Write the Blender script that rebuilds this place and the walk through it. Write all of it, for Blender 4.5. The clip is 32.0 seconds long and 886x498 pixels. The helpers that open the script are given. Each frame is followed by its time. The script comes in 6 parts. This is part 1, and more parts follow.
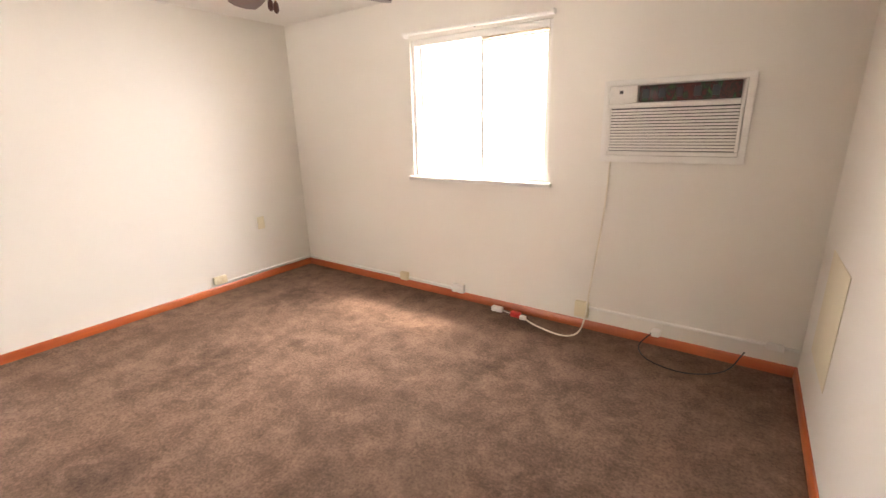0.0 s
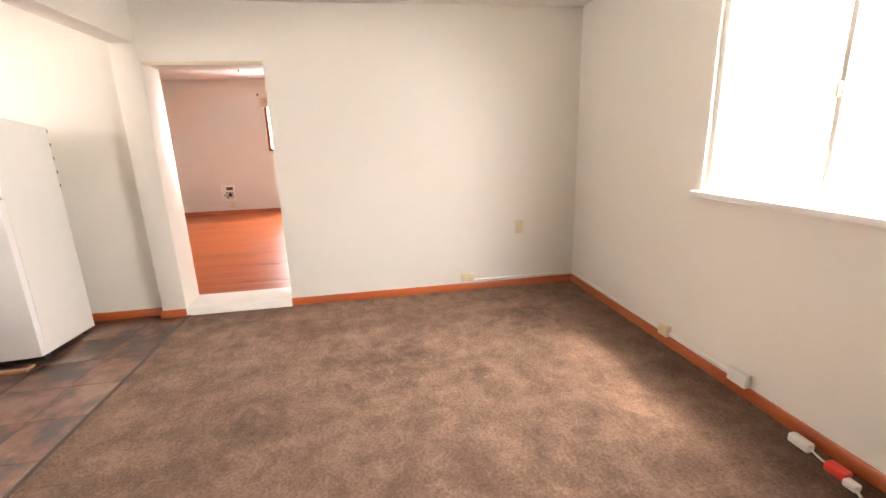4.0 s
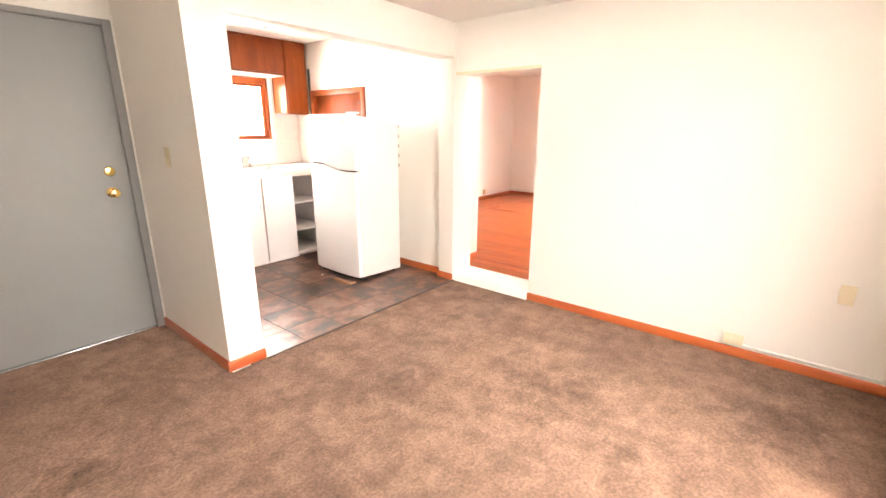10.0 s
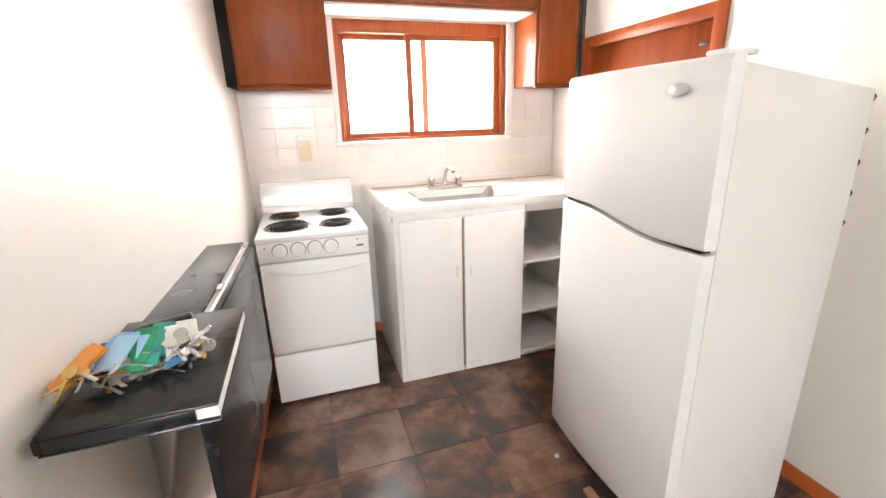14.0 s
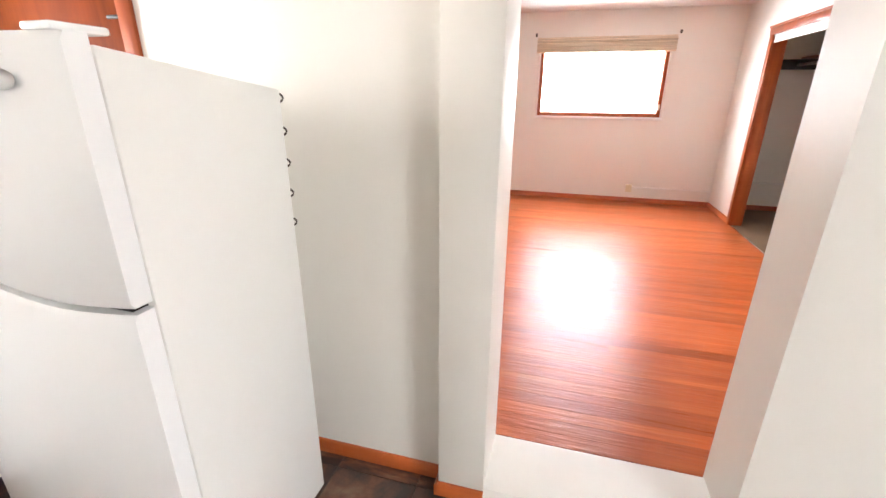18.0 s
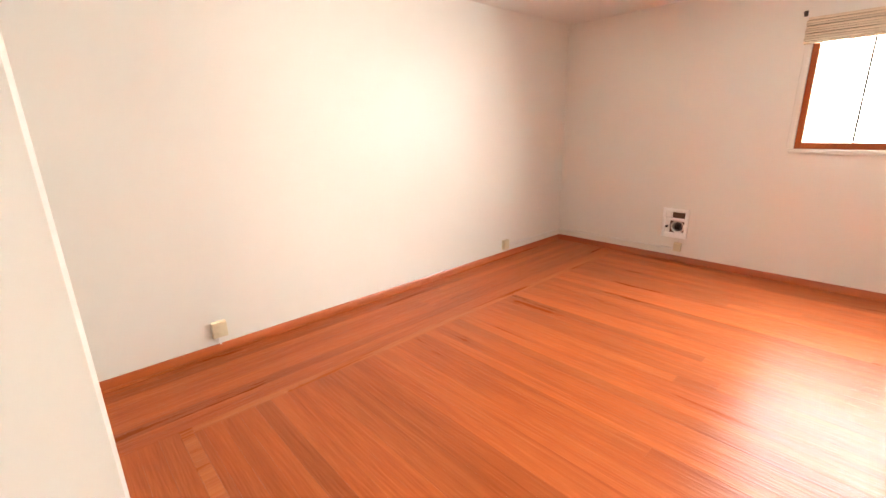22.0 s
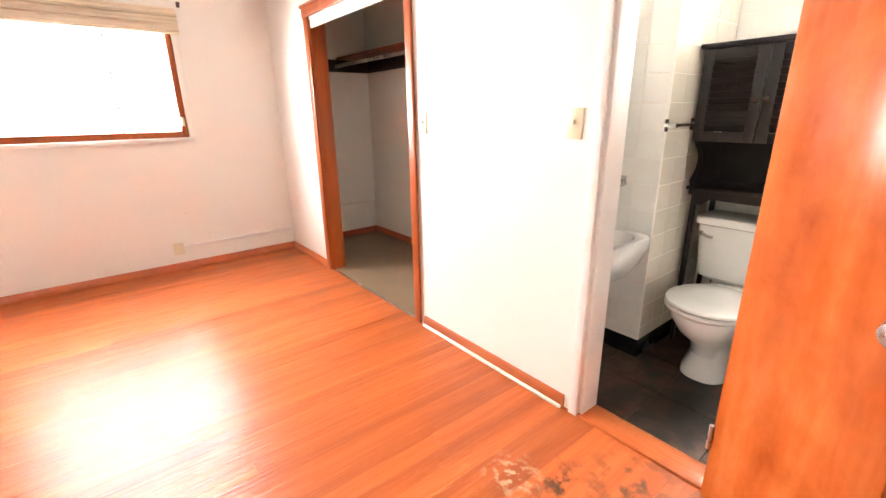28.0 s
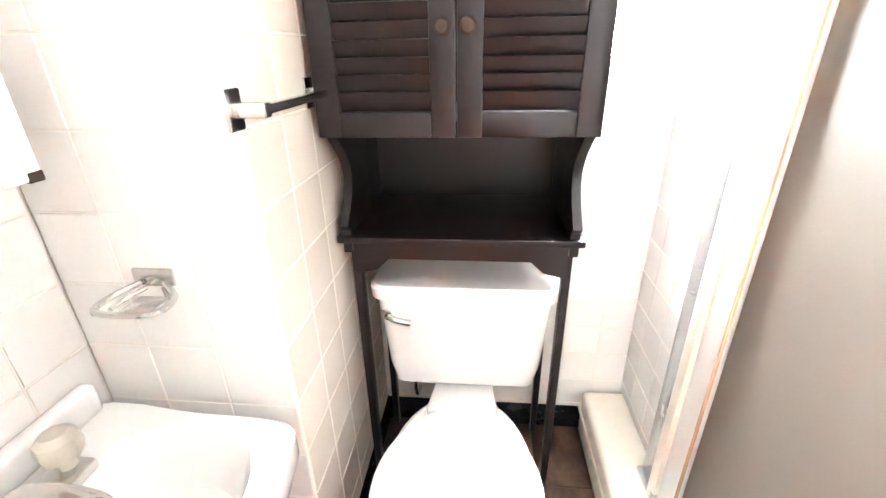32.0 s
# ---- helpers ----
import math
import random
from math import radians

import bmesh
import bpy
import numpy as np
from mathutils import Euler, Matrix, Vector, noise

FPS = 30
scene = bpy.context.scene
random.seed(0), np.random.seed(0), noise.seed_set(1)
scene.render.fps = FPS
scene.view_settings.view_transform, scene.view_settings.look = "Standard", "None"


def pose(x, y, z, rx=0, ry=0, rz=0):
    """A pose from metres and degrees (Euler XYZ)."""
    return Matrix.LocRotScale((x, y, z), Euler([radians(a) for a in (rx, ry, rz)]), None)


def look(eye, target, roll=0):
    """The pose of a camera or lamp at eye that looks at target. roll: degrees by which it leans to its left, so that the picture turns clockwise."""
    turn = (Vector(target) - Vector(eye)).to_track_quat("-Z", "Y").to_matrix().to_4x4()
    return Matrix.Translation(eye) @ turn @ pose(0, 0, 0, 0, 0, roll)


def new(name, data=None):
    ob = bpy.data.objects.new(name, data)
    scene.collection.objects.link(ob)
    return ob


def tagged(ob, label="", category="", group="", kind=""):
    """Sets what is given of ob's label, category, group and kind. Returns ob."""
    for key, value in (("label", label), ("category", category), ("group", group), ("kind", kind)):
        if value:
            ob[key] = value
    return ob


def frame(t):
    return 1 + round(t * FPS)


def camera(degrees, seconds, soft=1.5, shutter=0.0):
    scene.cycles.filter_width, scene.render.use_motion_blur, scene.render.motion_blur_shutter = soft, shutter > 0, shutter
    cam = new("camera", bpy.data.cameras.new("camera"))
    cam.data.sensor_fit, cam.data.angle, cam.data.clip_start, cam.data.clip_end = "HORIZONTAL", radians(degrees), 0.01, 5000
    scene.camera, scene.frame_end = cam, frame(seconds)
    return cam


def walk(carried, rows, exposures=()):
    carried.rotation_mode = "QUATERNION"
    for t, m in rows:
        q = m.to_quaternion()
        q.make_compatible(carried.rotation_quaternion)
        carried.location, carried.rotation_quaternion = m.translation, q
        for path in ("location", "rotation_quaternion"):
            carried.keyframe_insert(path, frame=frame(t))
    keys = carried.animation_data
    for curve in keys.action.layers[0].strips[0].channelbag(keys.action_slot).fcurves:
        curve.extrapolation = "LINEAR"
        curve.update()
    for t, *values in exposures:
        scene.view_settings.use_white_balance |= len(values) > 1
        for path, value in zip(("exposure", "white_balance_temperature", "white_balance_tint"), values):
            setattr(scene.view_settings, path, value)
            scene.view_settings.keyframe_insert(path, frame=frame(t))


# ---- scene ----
cam = camera(91.5, 32.0)
PATH = [
    (0, (0.528, 0.895, 1.384), (-0.578, 2.467, 0.832), -1.5),
    (0.5, (0.472, 0.873, 1.440), (-0.722, 2.373, 0.870), -2.6),
    (1, (0.449, 0.836, 1.389), (-0.887, 2.231, 0.870), -2.0),
    (1.5, (0.457, 0.858, 1.395), (-1.021, 2.102, 0.876), -2.4),
    (2, (0.439, 0.900, 1.394), (-1.151, 1.995, 0.872), -2.2),
    (2.5, (0.404, 0.944, 1.387), (-1.270, 1.889, 0.834), -2.3),
    (4.5, (0.388, 2.311, 1.300), (-1.557, 2.383, 0.838), -2.0),
    (5, (0.322, 2.656, 1.342), (-1.613, 2.458, 0.877), -1.6),
    (5.5, (0.319, 2.907, 1.388), (-1.528, 2.390, 0.821), 1.1),
    (6, (0.348, 3.043, 1.382), (-1.405, 2.320, 0.746), -1.0),
    (6.5, (0.373, 3.116, 1.387), (-1.185, 2.039, 0.745), -0.8),
    (7, (0.417, 3.119, 1.403), (-1.043, 1.908, 0.769), -0.9),
    (7.5, (0.450, 3.083, 1.398), (-0.880, 1.721, 0.783), -1.6),
    (8, (0.488, 3.030, 1.388), (-0.728, 1.568, 0.768), -2.0),
    (8.5, (0.494, 2.983, 1.381), (-0.706, 1.517, 0.742), -1.8),
    (9, (0.451, 2.929, 1.398), (-0.922, 1.612, 0.781), -1.3),
    (9.5, (0.311, 2.904, 1.408), (-1.196, 1.728, 0.819), -1.1),
    (10, (0.020, 2.851, 1.430), (-1.473, 1.634, 0.893), 0.3),
    (10.5, (-0.267, 2.688, 1.416), (-1.743, 1.453, 0.872), -0.3),
    (11, (-0.566, 2.440, 1.414), (-1.962, 1.123, 0.851), -1.2),
    (11.5, (-0.894, 2.172, 1.394), (-2.077, 0.657, 0.840), 0.5),
    (12, (-1.104, 1.822, 1.396), (-2.144, 0.229, 0.780), 0.2),
    (12.5, (-1.274, 1.477, 1.395), (-2.085, -0.235, 0.753), -1.9),
    (13, (-1.356, 1.102, 1.442), (-1.986, -0.711, 0.879), -0.3),
    (13.5, (-1.461, 0.841, 1.423), (-2.036, -0.986, 0.847), -1.6),
    (15.5, (-1.520, 0.247, 1.458), (-2.304, -1.483, 0.831), -2.2),
    (16, (-1.526, 0.256, 1.454), (-2.488, -1.391, 0.853), -1.7),
    (16.5, (-1.562, 0.286, 1.438), (-2.687, -1.244, 0.811), -1.0),
    (17, (-1.676, 0.339, 1.431), (-3.009, -0.995, 0.765), -2.3),
    (17.5, (-1.740, 0.451, 1.473), (-3.370, -0.473, 0.772), -1.1),
    (18, (-1.935, 0.567, 1.463), (-3.747, 0.060, 0.785), 0.4),
    (18.5, (-2.141, 0.658, 1.479), (-4.022, 0.543, 0.810), -1.2),
    (19, (-2.431, 0.709, 1.481), (-4.366, 0.846, 0.996), -1.6),
    (19.5, (-2.744, 0.757, 1.473), (-4.689, 0.768, 1.006), -2.1),
    (20, (-3.053, 0.801, 1.500), (-4.964, 0.574, 0.956), -0.6),
    (20.5, (-3.309, 0.898, 1.504), (-5.197, 0.509, 0.971), -1.1),
    (21, (-3.542, 0.943, 1.493), (-5.330, 0.240, 0.936), -1.6),
    (21.5, (-3.713, 0.872, 1.481), (-5.284, -0.242, 0.942), 0.3),
    (22, (-3.766, 0.836, 1.439), (-5.059, -0.587, 0.890), -1.5),
    (22.5, (-3.761, 0.784, 1.456), (-4.982, -0.719, 0.956), -2.0),
    (23, (-3.758, 0.644, 1.421), (-5.149, -0.726, 0.987), -1.0),
    (23.5, (-3.867, 0.675, 1.451), (-5.445, -0.470, 1.005), -1.4),
    (24, (-3.896, 0.665, 1.442), (-5.649, -0.173, 0.967), -1.6),
    (24.5, (-3.929, 0.668, 1.480), (-5.799, 0.173, 0.974), -1.3),
    (25, (-3.967, 0.703, 1.511), (-5.885, 0.493, 0.985), -0.7),
    (25.5, (-3.979, 0.707, 1.480), (-5.906, 0.759, 0.947), -0.5),
    (27.5, (-3.956, 0.853, 1.358), (-5.590, 1.870, 0.814), -0.1),
    (28, (-4.027, 0.990, 1.351), (-5.519, 2.178, 0.749), -0.9),
    (28.5, (-4.167, 1.251, 1.352), (-5.486, 2.622, 0.734), -0.6),
    (29, (-4.383, 1.522, 1.340), (-5.220, 3.229, 0.719), -1.9),
    (29.5, (-4.496, 1.807, 1.346), (-5.001, 3.629, 0.694), -1.7),
    (30, (-4.547, 2.051, 1.367), (-4.911, 3.885, 0.657), 0.4),
    (30.5, (-4.636, 2.225, 1.364), (-4.795, 4.085, 0.646), -1.5),
    (31, (-4.656, 2.366, 1.353), (-4.806, 4.218, 0.614), -1.6),
    (31.5, (-4.650, 2.457, 1.350), (-4.840, 4.294, 0.581), -1.3),
    (32, (-4.654, 2.497, 1.346), (-4.831, 4.308, 0.516), -1.1),
]
EXPOSURES = [(0.0, 0.92, 7650, 20), (2.5, 0.78, 7650, 19), (4.5, 0.80, 7600, 19), (6.0, 1.02, 7700, 20), (7.0, 1.30, 7800, 22), (8.0, 1.56, 7700, 23), (9.0, 1.50, 7700, 22), (10.5, 1.46, 7900, 22),
             (12.0, 1.20, 7600, 19), (13.0, 0.97, 7050, 15), (16.0, 0.66, 6700, 14), (17.0, 0.74, 6600, 13), (18.0, 0.87, 6650, 13), (19.0, 0.82, 6650, 12), (20.0, 0.76, 6950, 8), (21.0, 0.70, 7100, 9), (22.0, 0.84, 7450, 9),
             (24.0, 1.33, 6900, 7), (25.0, 1.12, 7050, 8), (28.0, 1.22, 6950, 8), (29.0, 1.48, 6900, 10), (30.0, 1.92, 7000, 14), (31.0, 2.34, 6300, 10), (32.0, 2.52, 6100, 9)]
walk(cam, [(t, look(eye, aim, roll)) for t, eye, aim, roll in PATH], EXPOSURES)

# ---- world and window light ----
world = bpy.data.worlds.new("sky")
scene.world = world
world.use_nodes = True
wn = world.node_tree
sky = wn.nodes.new("ShaderNodeTexSky")
sky.sky_type = 'NISHITA'
sky.sun_disc = False
sky.sun_elevation = radians(63)
sky.sun_rotation = radians(36)
wn.links.new(sky.outputs[0], wn.nodes["Background"].inputs[0])
wn.nodes["Background"].inputs[1].default_value = 0.06

# hazy sun, high in the north-east
sun_data = bpy.data.lights.new("sun", 'SUN')
sun_data.energy, sun_data.angle, sun_data.color = 5.0, radians(9), (1.0, 0.95, 0.89)
sun = new("sun", sun_data)
sun.matrix_world = look((0.45, 0.62, 1.5), (0, 0, 0))


def window_light(name, x, y, z, rx, rz, w, h, watts, colour, spread=180):
    """Daylight that falls through one window opening."""
    la = bpy.data.lights.new(name, 'AREA')
    la.shape, la.size, la.size_y, la.energy, la.color = 'RECTANGLE', w, h, watts, colour
    la.spread = radians(spread)
    ob = new(name, la)
    ob.matrix_world = pose(x, y, z, rx, 0, rz)
    return ob


# ---- plan ----
XW, XE, YN = -3.175, 0.905, 3.695          # living room
CX, CY, DY = 0.156, -0.125, -0.64         # corner by the entrance, plane of the entrance door
PX0, PX1, PY = -1.195, -0.976, 0.376      # partition between entrance and kitchen
KE, PB = -1.10, 0.28                      # kitchen east wall behind the partition's end post
KX, KY = -3.22, -2.155                    # kitchen west and south
DY0, DY1, DZ = 0.39, 1.20, 1.89           # doorway to the bedroom
ZL, ZK, ZB = 2.30, 2.38, 2.45             # ceilings
HB = 2.02                                 # underside of the beam
BF = 0.07                                 # bedroom floor
BX0, BX1, BY0, BY1 = -8.265, -3.76, -1.996, 2.44
CLX0, CLX1, CLZ, CLY = -7.395, -6.112, 2.035, 3.40
BDX0, BDX1, BDZ = -4.91, -4.37, 2.05      # bathroom doorway
TX, TY = -5.00, 3.09                      # tiled corner beside the toilet
BN, BW, SX = 3.73, -5.375, -4.15           # bathroom back wall, basin side, shower side
WN = (-1.705, -0.568, 0.990, 2.000)        # living room window
WK = (-2.85, -1.755, 1.295, 1.985)        # kitchen window
WB = (0.12, 1.672, 1.188, 2.10)           # bedroom window, along y



def east(y):
    """The kitchen's east wall runs a little askew."""
    return -1.120 + 0.038 * y


# ---- materials ----


def nodes_of(m):
    m.use_nodes = True
    t = m.node_tree
    return t, t.nodes, t.links, t.nodes["Principled BSDF"]


def ramp(n, stops):
    r = n.new("ShaderNodeValToRGB")
    e = r.color_ramp.elements
    e[0].position, e[1].position = stops[0][0], stops[-1][0]
    for p, c in stops[1:-1]:
        e.new(p)
    for k, (p, c) in enumerate(stops):
        e[k].color = (*c, 1)
    return r


def tex(n, l, scale, detail=6, rough=0.6, stretch=None, dist=0.0):
    co = n.new("ShaderNodeTexCoord")
    no = n.new("ShaderNodeTexNoise")
    no.inputs["Scale"].default_value = scale
    no.inputs["Detail"].default_value = detail
    no.inputs["Roughness"].default_value = rough
    no.inputs["Distortion"].default_value = dist
    if stretch:
        mp = n.new("ShaderNodeMapping")
        mp.inputs["Scale"].default_value = stretch
        l.new(co.outputs["Object"], mp.inputs[0])
        l.new(mp.outputs[0], no.inputs["Vector"])
    else:
        l.new(co.outputs["Object"], no.inputs["Vector"])
    return no


def mix(n, l, a, b, f, mode='MIX'):
    m = n.new("ShaderNodeMix")
    m.data_type, m.blend_type = 'RGBA', mode
    for sock, v in ((m.inputs[0], f), (m.inputs[6], a), (m.inputs[7], b)):
        if isinstance(v, bpy.types.NodeSocket):
            l.new(v, sock)
        elif isinstance(v, tuple):
            sock.default_value = (*v, 1)
        else:
            sock.default_value = v
    return m.outputs[2]


def bump(n, l, height, p, strength=0.2, dist=0.002):
    b = n.new("ShaderNodeBump")
    b.inputs["Strength"].default_value, b.inputs["Distance"].default_value = strength, dist
    l.new(height, b.inputs["Height"])
    l.new(b.outputs[0], p.inputs["Normal"])


def mat(name, c, rough=0.5, metal=0.0, var=0.08, scale=3.0, grain=120.0, relief=0.1, coat=0.0, spots=0.0, each=0.0):
    """A surface with slow and fine variation of tone, roughness and relief."""
    m = bpy.data.materials.new(name)
    t, n, l, p = nodes_of(m)
    big, fine = tex(n, l, scale), tex(n, l, grain, 3)
    lo = tuple(v * (1 - var) for v in c)
    hi = tuple(min(1, v * (1 + var)) for v in c)
    col = mix(n, l, lo, hi, big.outputs[0])
    if spots:
        sp = tex(n, l, scale * 5, 8, 0.75)
        r = ramp(n, [(0.60, (0, 0, 0)), (0.72, (1, 1, 1))])
        l.new(sp.outputs[0], r.inputs[0])
        ma = n.new("ShaderNodeMath")
        ma.operation = 'MULTIPLY'
        l.new(r.outputs[0], ma.inputs[0])
        ma.inputs[1].default_value = spots
        col = mix(n, l, col, tuple(v * 0.55 for v in c), ma.outputs[0])
    if each:
        oi = n.new("ShaderNodeObjectInfo")
        hs = n.new("ShaderNodeMapRange")
        hs.inputs[3].default_value, hs.inputs[4].default_value = 1 - each, 1 + each
        l.new(oi.outputs["Random"], hs.inputs[0])
        sc = n.new("ShaderNodeVectorMath")
        sc.operation = 'SCALE'
        l.new(col, sc.inputs[0])
        l.new(hs.outputs[0], sc.inputs["Scale"])
        col = sc.outputs[0]
    l.new(col, p.inputs["Base Color"])
    rr = n.new("ShaderNodeMapRange")
    rr.inputs[3].default_value, rr.inputs[4].default_value = max(0.02, rough - 0.08), min(1, rough + 0.08)
    l.new(big.outputs[0], rr.inputs[0])
    l.new(rr.outputs[0], p.inputs["Roughness"])
    p.inputs["Metallic"].default_value = metal
    p.inputs["Coat Weight"].default_value = coat
    p.inputs["Coat Roughness"].default_value = 0.12
    if relief:
        bump(n, l, fine.outputs[0], p, relief)
    return m


def wood(name, dark, mid, light, rough=0.35, coat=0.3, along='x', fine=14.0, each=0.25, streak=1.0, spec=0.5, marks=(), pull=0.06, blotch=0.0, ridges=0.0):
    """Stained wood with its grain along one axis; each piece takes its own tone."""
    m = bpy.data.materials.new(name)
    t, n, l, p = nodes_of(m)
    st = {'x': (pull, 1, 1), 'y': (1, pull, 1), 'z': (1, 1, pull)}[along]
    co = n.new("ShaderNodeTexCoord")
    oi = n.new("ShaderNodeObjectInfo")
    off = n.new("ShaderNodeVectorMath")
    off.operation = 'MULTIPLY_ADD'
    comb = n.new("ShaderNodeCombineXYZ")
    for s in comb.inputs:
        l.new(oi.outputs["Random"], s)
    l.new(comb.outputs[0], off.inputs[0])
    off.inputs[1].default_value = (37, 23, 51)
    l.new(co.outputs["Object"], off.inputs[2])
    mp = n.new("ShaderNodeMapping")
    mp.inputs["Scale"].default_value = st
    l.new(off.outputs[0], mp.inputs[0])
    g = n.new("ShaderNodeTexNoise")
    g.inputs["Scale"].default_value, g.inputs["Detail"].default_value = fine, 8
    g.inputs["Roughness"].default_value, g.inputs["Distortion"].default_value = 0.65, 0.6
    l.new(mp.outputs[0], g.inputs["Vector"])
    g2 = n.new("ShaderNodeTexNoise")
    g2.inputs["Scale"].default_value, g2.inputs["Detail"].default_value = fine * 9, 4
    l.new(mp.outputs[0], g2.inputs["Vector"])
    r = ramp(n, [(0.28, dark), (0.5, mid), (0.74, light)])
    l.new(g.outputs[0], r.inputs[0])
    k = n.new("ShaderNodeMapRange")
    k.inputs[1].default_value, k.inputs[2].default_value = 0.35, 0.75
    k.inputs[3].default_value, k.inputs[4].default_value = 0.0, 0.35 * streak
    l.new(g2.outputs[0], k.inputs[0])
    col = mix(n, l, r.outputs[0], dark, k.outputs[0])
    hs = n.new("ShaderNodeMapRange")
    hs.inputs[3].default_value, hs.inputs[4].default_value = 1 - each, 1 + each
    l.new(oi.outputs["Random"], hs.inputs[0])
    sc = n.new("ShaderNodeVectorMath")
    sc.operation = 'SCALE'
    l.new(col, sc.inputs[0])
    l.new(hs.outputs[0], sc.inputs["Scale"])
    col = sc.outputs[0]
    if blotch:
        bn = n.new("ShaderNodeTexNoise")
        bn.inputs["Scale"].default_value, bn.inputs["Detail"].default_value, bn.inputs["Roughness"].default_value = 4.5, 7, 0.62
        l.new(co.outputs["Object"], bn.inputs["Vector"])
        br = ramp(n, [(0.30, (0.74, 0.64, 0.58)), (0.50, (1.0, 1.0, 1.0)), (0.68, (1.12, 1.35, 1.7))])
        l.new(bn.outputs[0], br.inputs[0])
        col = mix(n, l, col, br.outputs[0], blotch, 'MULTIPLY')
    for at, reach, tone, seed in marks:
        # worn and stained spots of the finish
        ge, dv = n.new("ShaderNodeNewGeometry"), n.new("ShaderNodeVectorMath")
        dv.operation = 'DISTANCE'
        l.new(ge.outputs["Position"], dv.inputs[0])
        dv.inputs[1].default_value = at
        near = n.new("ShaderNodeMapRange")
        near.inputs[1].default_value, near.inputs[2].default_value = reach, reach * 0.2
        l.new(dv.outputs["Value"], near.inputs[0])
        sn = n.new("ShaderNodeTexNoise")
        sn.inputs["Scale"].default_value, sn.inputs["Detail"].default_value = seed, 6
        l.new(ge.outputs["Position"], sn.inputs["Vector"])
        cut = ramp(n, [(0.50, (0, 0, 0)), (0.62, (1, 1, 1))])
        l.new(sn.outputs[0], cut.inputs[0])
        both = n.new("ShaderNodeMath")
        both.operation = 'MULTIPLY'
        l.new(near.outputs[0], both.inputs[0])
        l.new(cut.outputs[0], both.inputs[1])
        col = mix(n, l, col, tone, both.outputs[0])
    l.new(col, p.inputs["Base Color"])
    p.inputs["Specular IOR Level"].default_value = spec
    rr = n.new("ShaderNodeMapRange")
    rr.inputs[3].default_value, rr.inputs[4].default_value = (rough, rough + 0.04) if marks else (rough - 0.07, rough + 0.1)
    l.new(g.outputs[0], rr.inputs[0])
    l.new(rr.outputs[0], p.inputs["Roughness"])
    p.inputs["Coat Weight"].default_value, p.inputs["Coat Roughness"].default_value = coat, 0.3
    bump(n, l, g2.outputs[0], p, 1.0 if ridges else 0.12, ridges or 0.001)
    return m


def carpet_mat():
    m = bpy.data.materials.new("carpet_pile")
    t, n, l, p = nodes_of(m)
    a, b, c, d = tex(n, l, 1.6, 6, 0.66), tex(n, l, 6.0, 10, 0.78, dist=0.25), tex(n, l, 70, 4, 0.7), tex(n, l, 420, 2)
    r = ramp(n, [(0.30, (0.090, 0.058, 0.042)), (0.46, (0.163, 0.101, 0.071)), (0.66, (0.250, 0.155, 0.108))])
    l.new(b.outputs[0], r.inputs[0])
    st = ramp(n, [(0.50, (0, 0, 0)), (0.70, (0.55, 0.55, 0.55))])
    l.new(a.outputs[0], st.inputs[0])
    col = mix(n, l, r.outputs[0], (0.068, 0.041, 0.029), st.outputs[0])
    for at, reach in (((-1.79, 2.44, 0), 0.16), ((-1.99, 1.97, 0), 0.45), ((-1.50, 1.28, 0), 0.30), ((-0.53, 1.66, 0), 0.20), ((-0.16, 0.69, 0), 0.22), ((-2.5, 3.0, 0), 0.35), ((0.1, 2.2, 0), 0.30), ((-0.6, 2.9, 0), 0.25)):
        # old spills
        dv = n.new("ShaderNodeVectorMath")
        dv.operation = 'DISTANCE'
        co = n.new("ShaderNodeTexCoord")
        l.new(co.outputs["Object"], dv.inputs[0])
        dv.inputs[1].default_value = at
        ad = n.new("ShaderNodeMath")
        ad.operation = 'MULTIPLY_ADD'
        l.new(b.outputs[0], ad.inputs[0])
        ad.inputs[1].default_value = reach * 2.4
        l.new(dv.outputs["Value"], ad.inputs[2])
        near = n.new("ShaderNodeMapRange")
        near.inputs[1].default_value, near.inputs[2].default_value, near.inputs[4].default_value = reach * 1.9, reach * 1.0, 0.75
        l.new(ad.outputs[0], near.inputs[0])
        col = mix(n, l, col, (0.060, 0.037, 0.026), near.outputs[0])
    sp = ramp(n, [(0.35, (0.72, 0.72, 0.72)), (0.65, (1.25, 1.25, 1.25))])
    l.new(c.outputs[0], sp.inputs[0])
    col = mix(n, l, col, sp.outputs[0], 1.0, 'MULTIPLY')
    l.new(col, p.inputs["Base Color"])
    p.inputs["Roughness"].default_value = 0.95
    p.inputs["Diffuse Roughness"].default_value = 1.0
    p.inputs["Specular IOR Level"].default_value = 0.1
    ad = n.new("ShaderNodeMath")
    ad.operation = 'ADD'
    l.new(c.outputs[0], ad.inputs[0])
    l.new(d.outputs[0], ad.inputs[1])
    bump(n, l, ad.outputs[0], p, 0.7, 0.004)
    return m


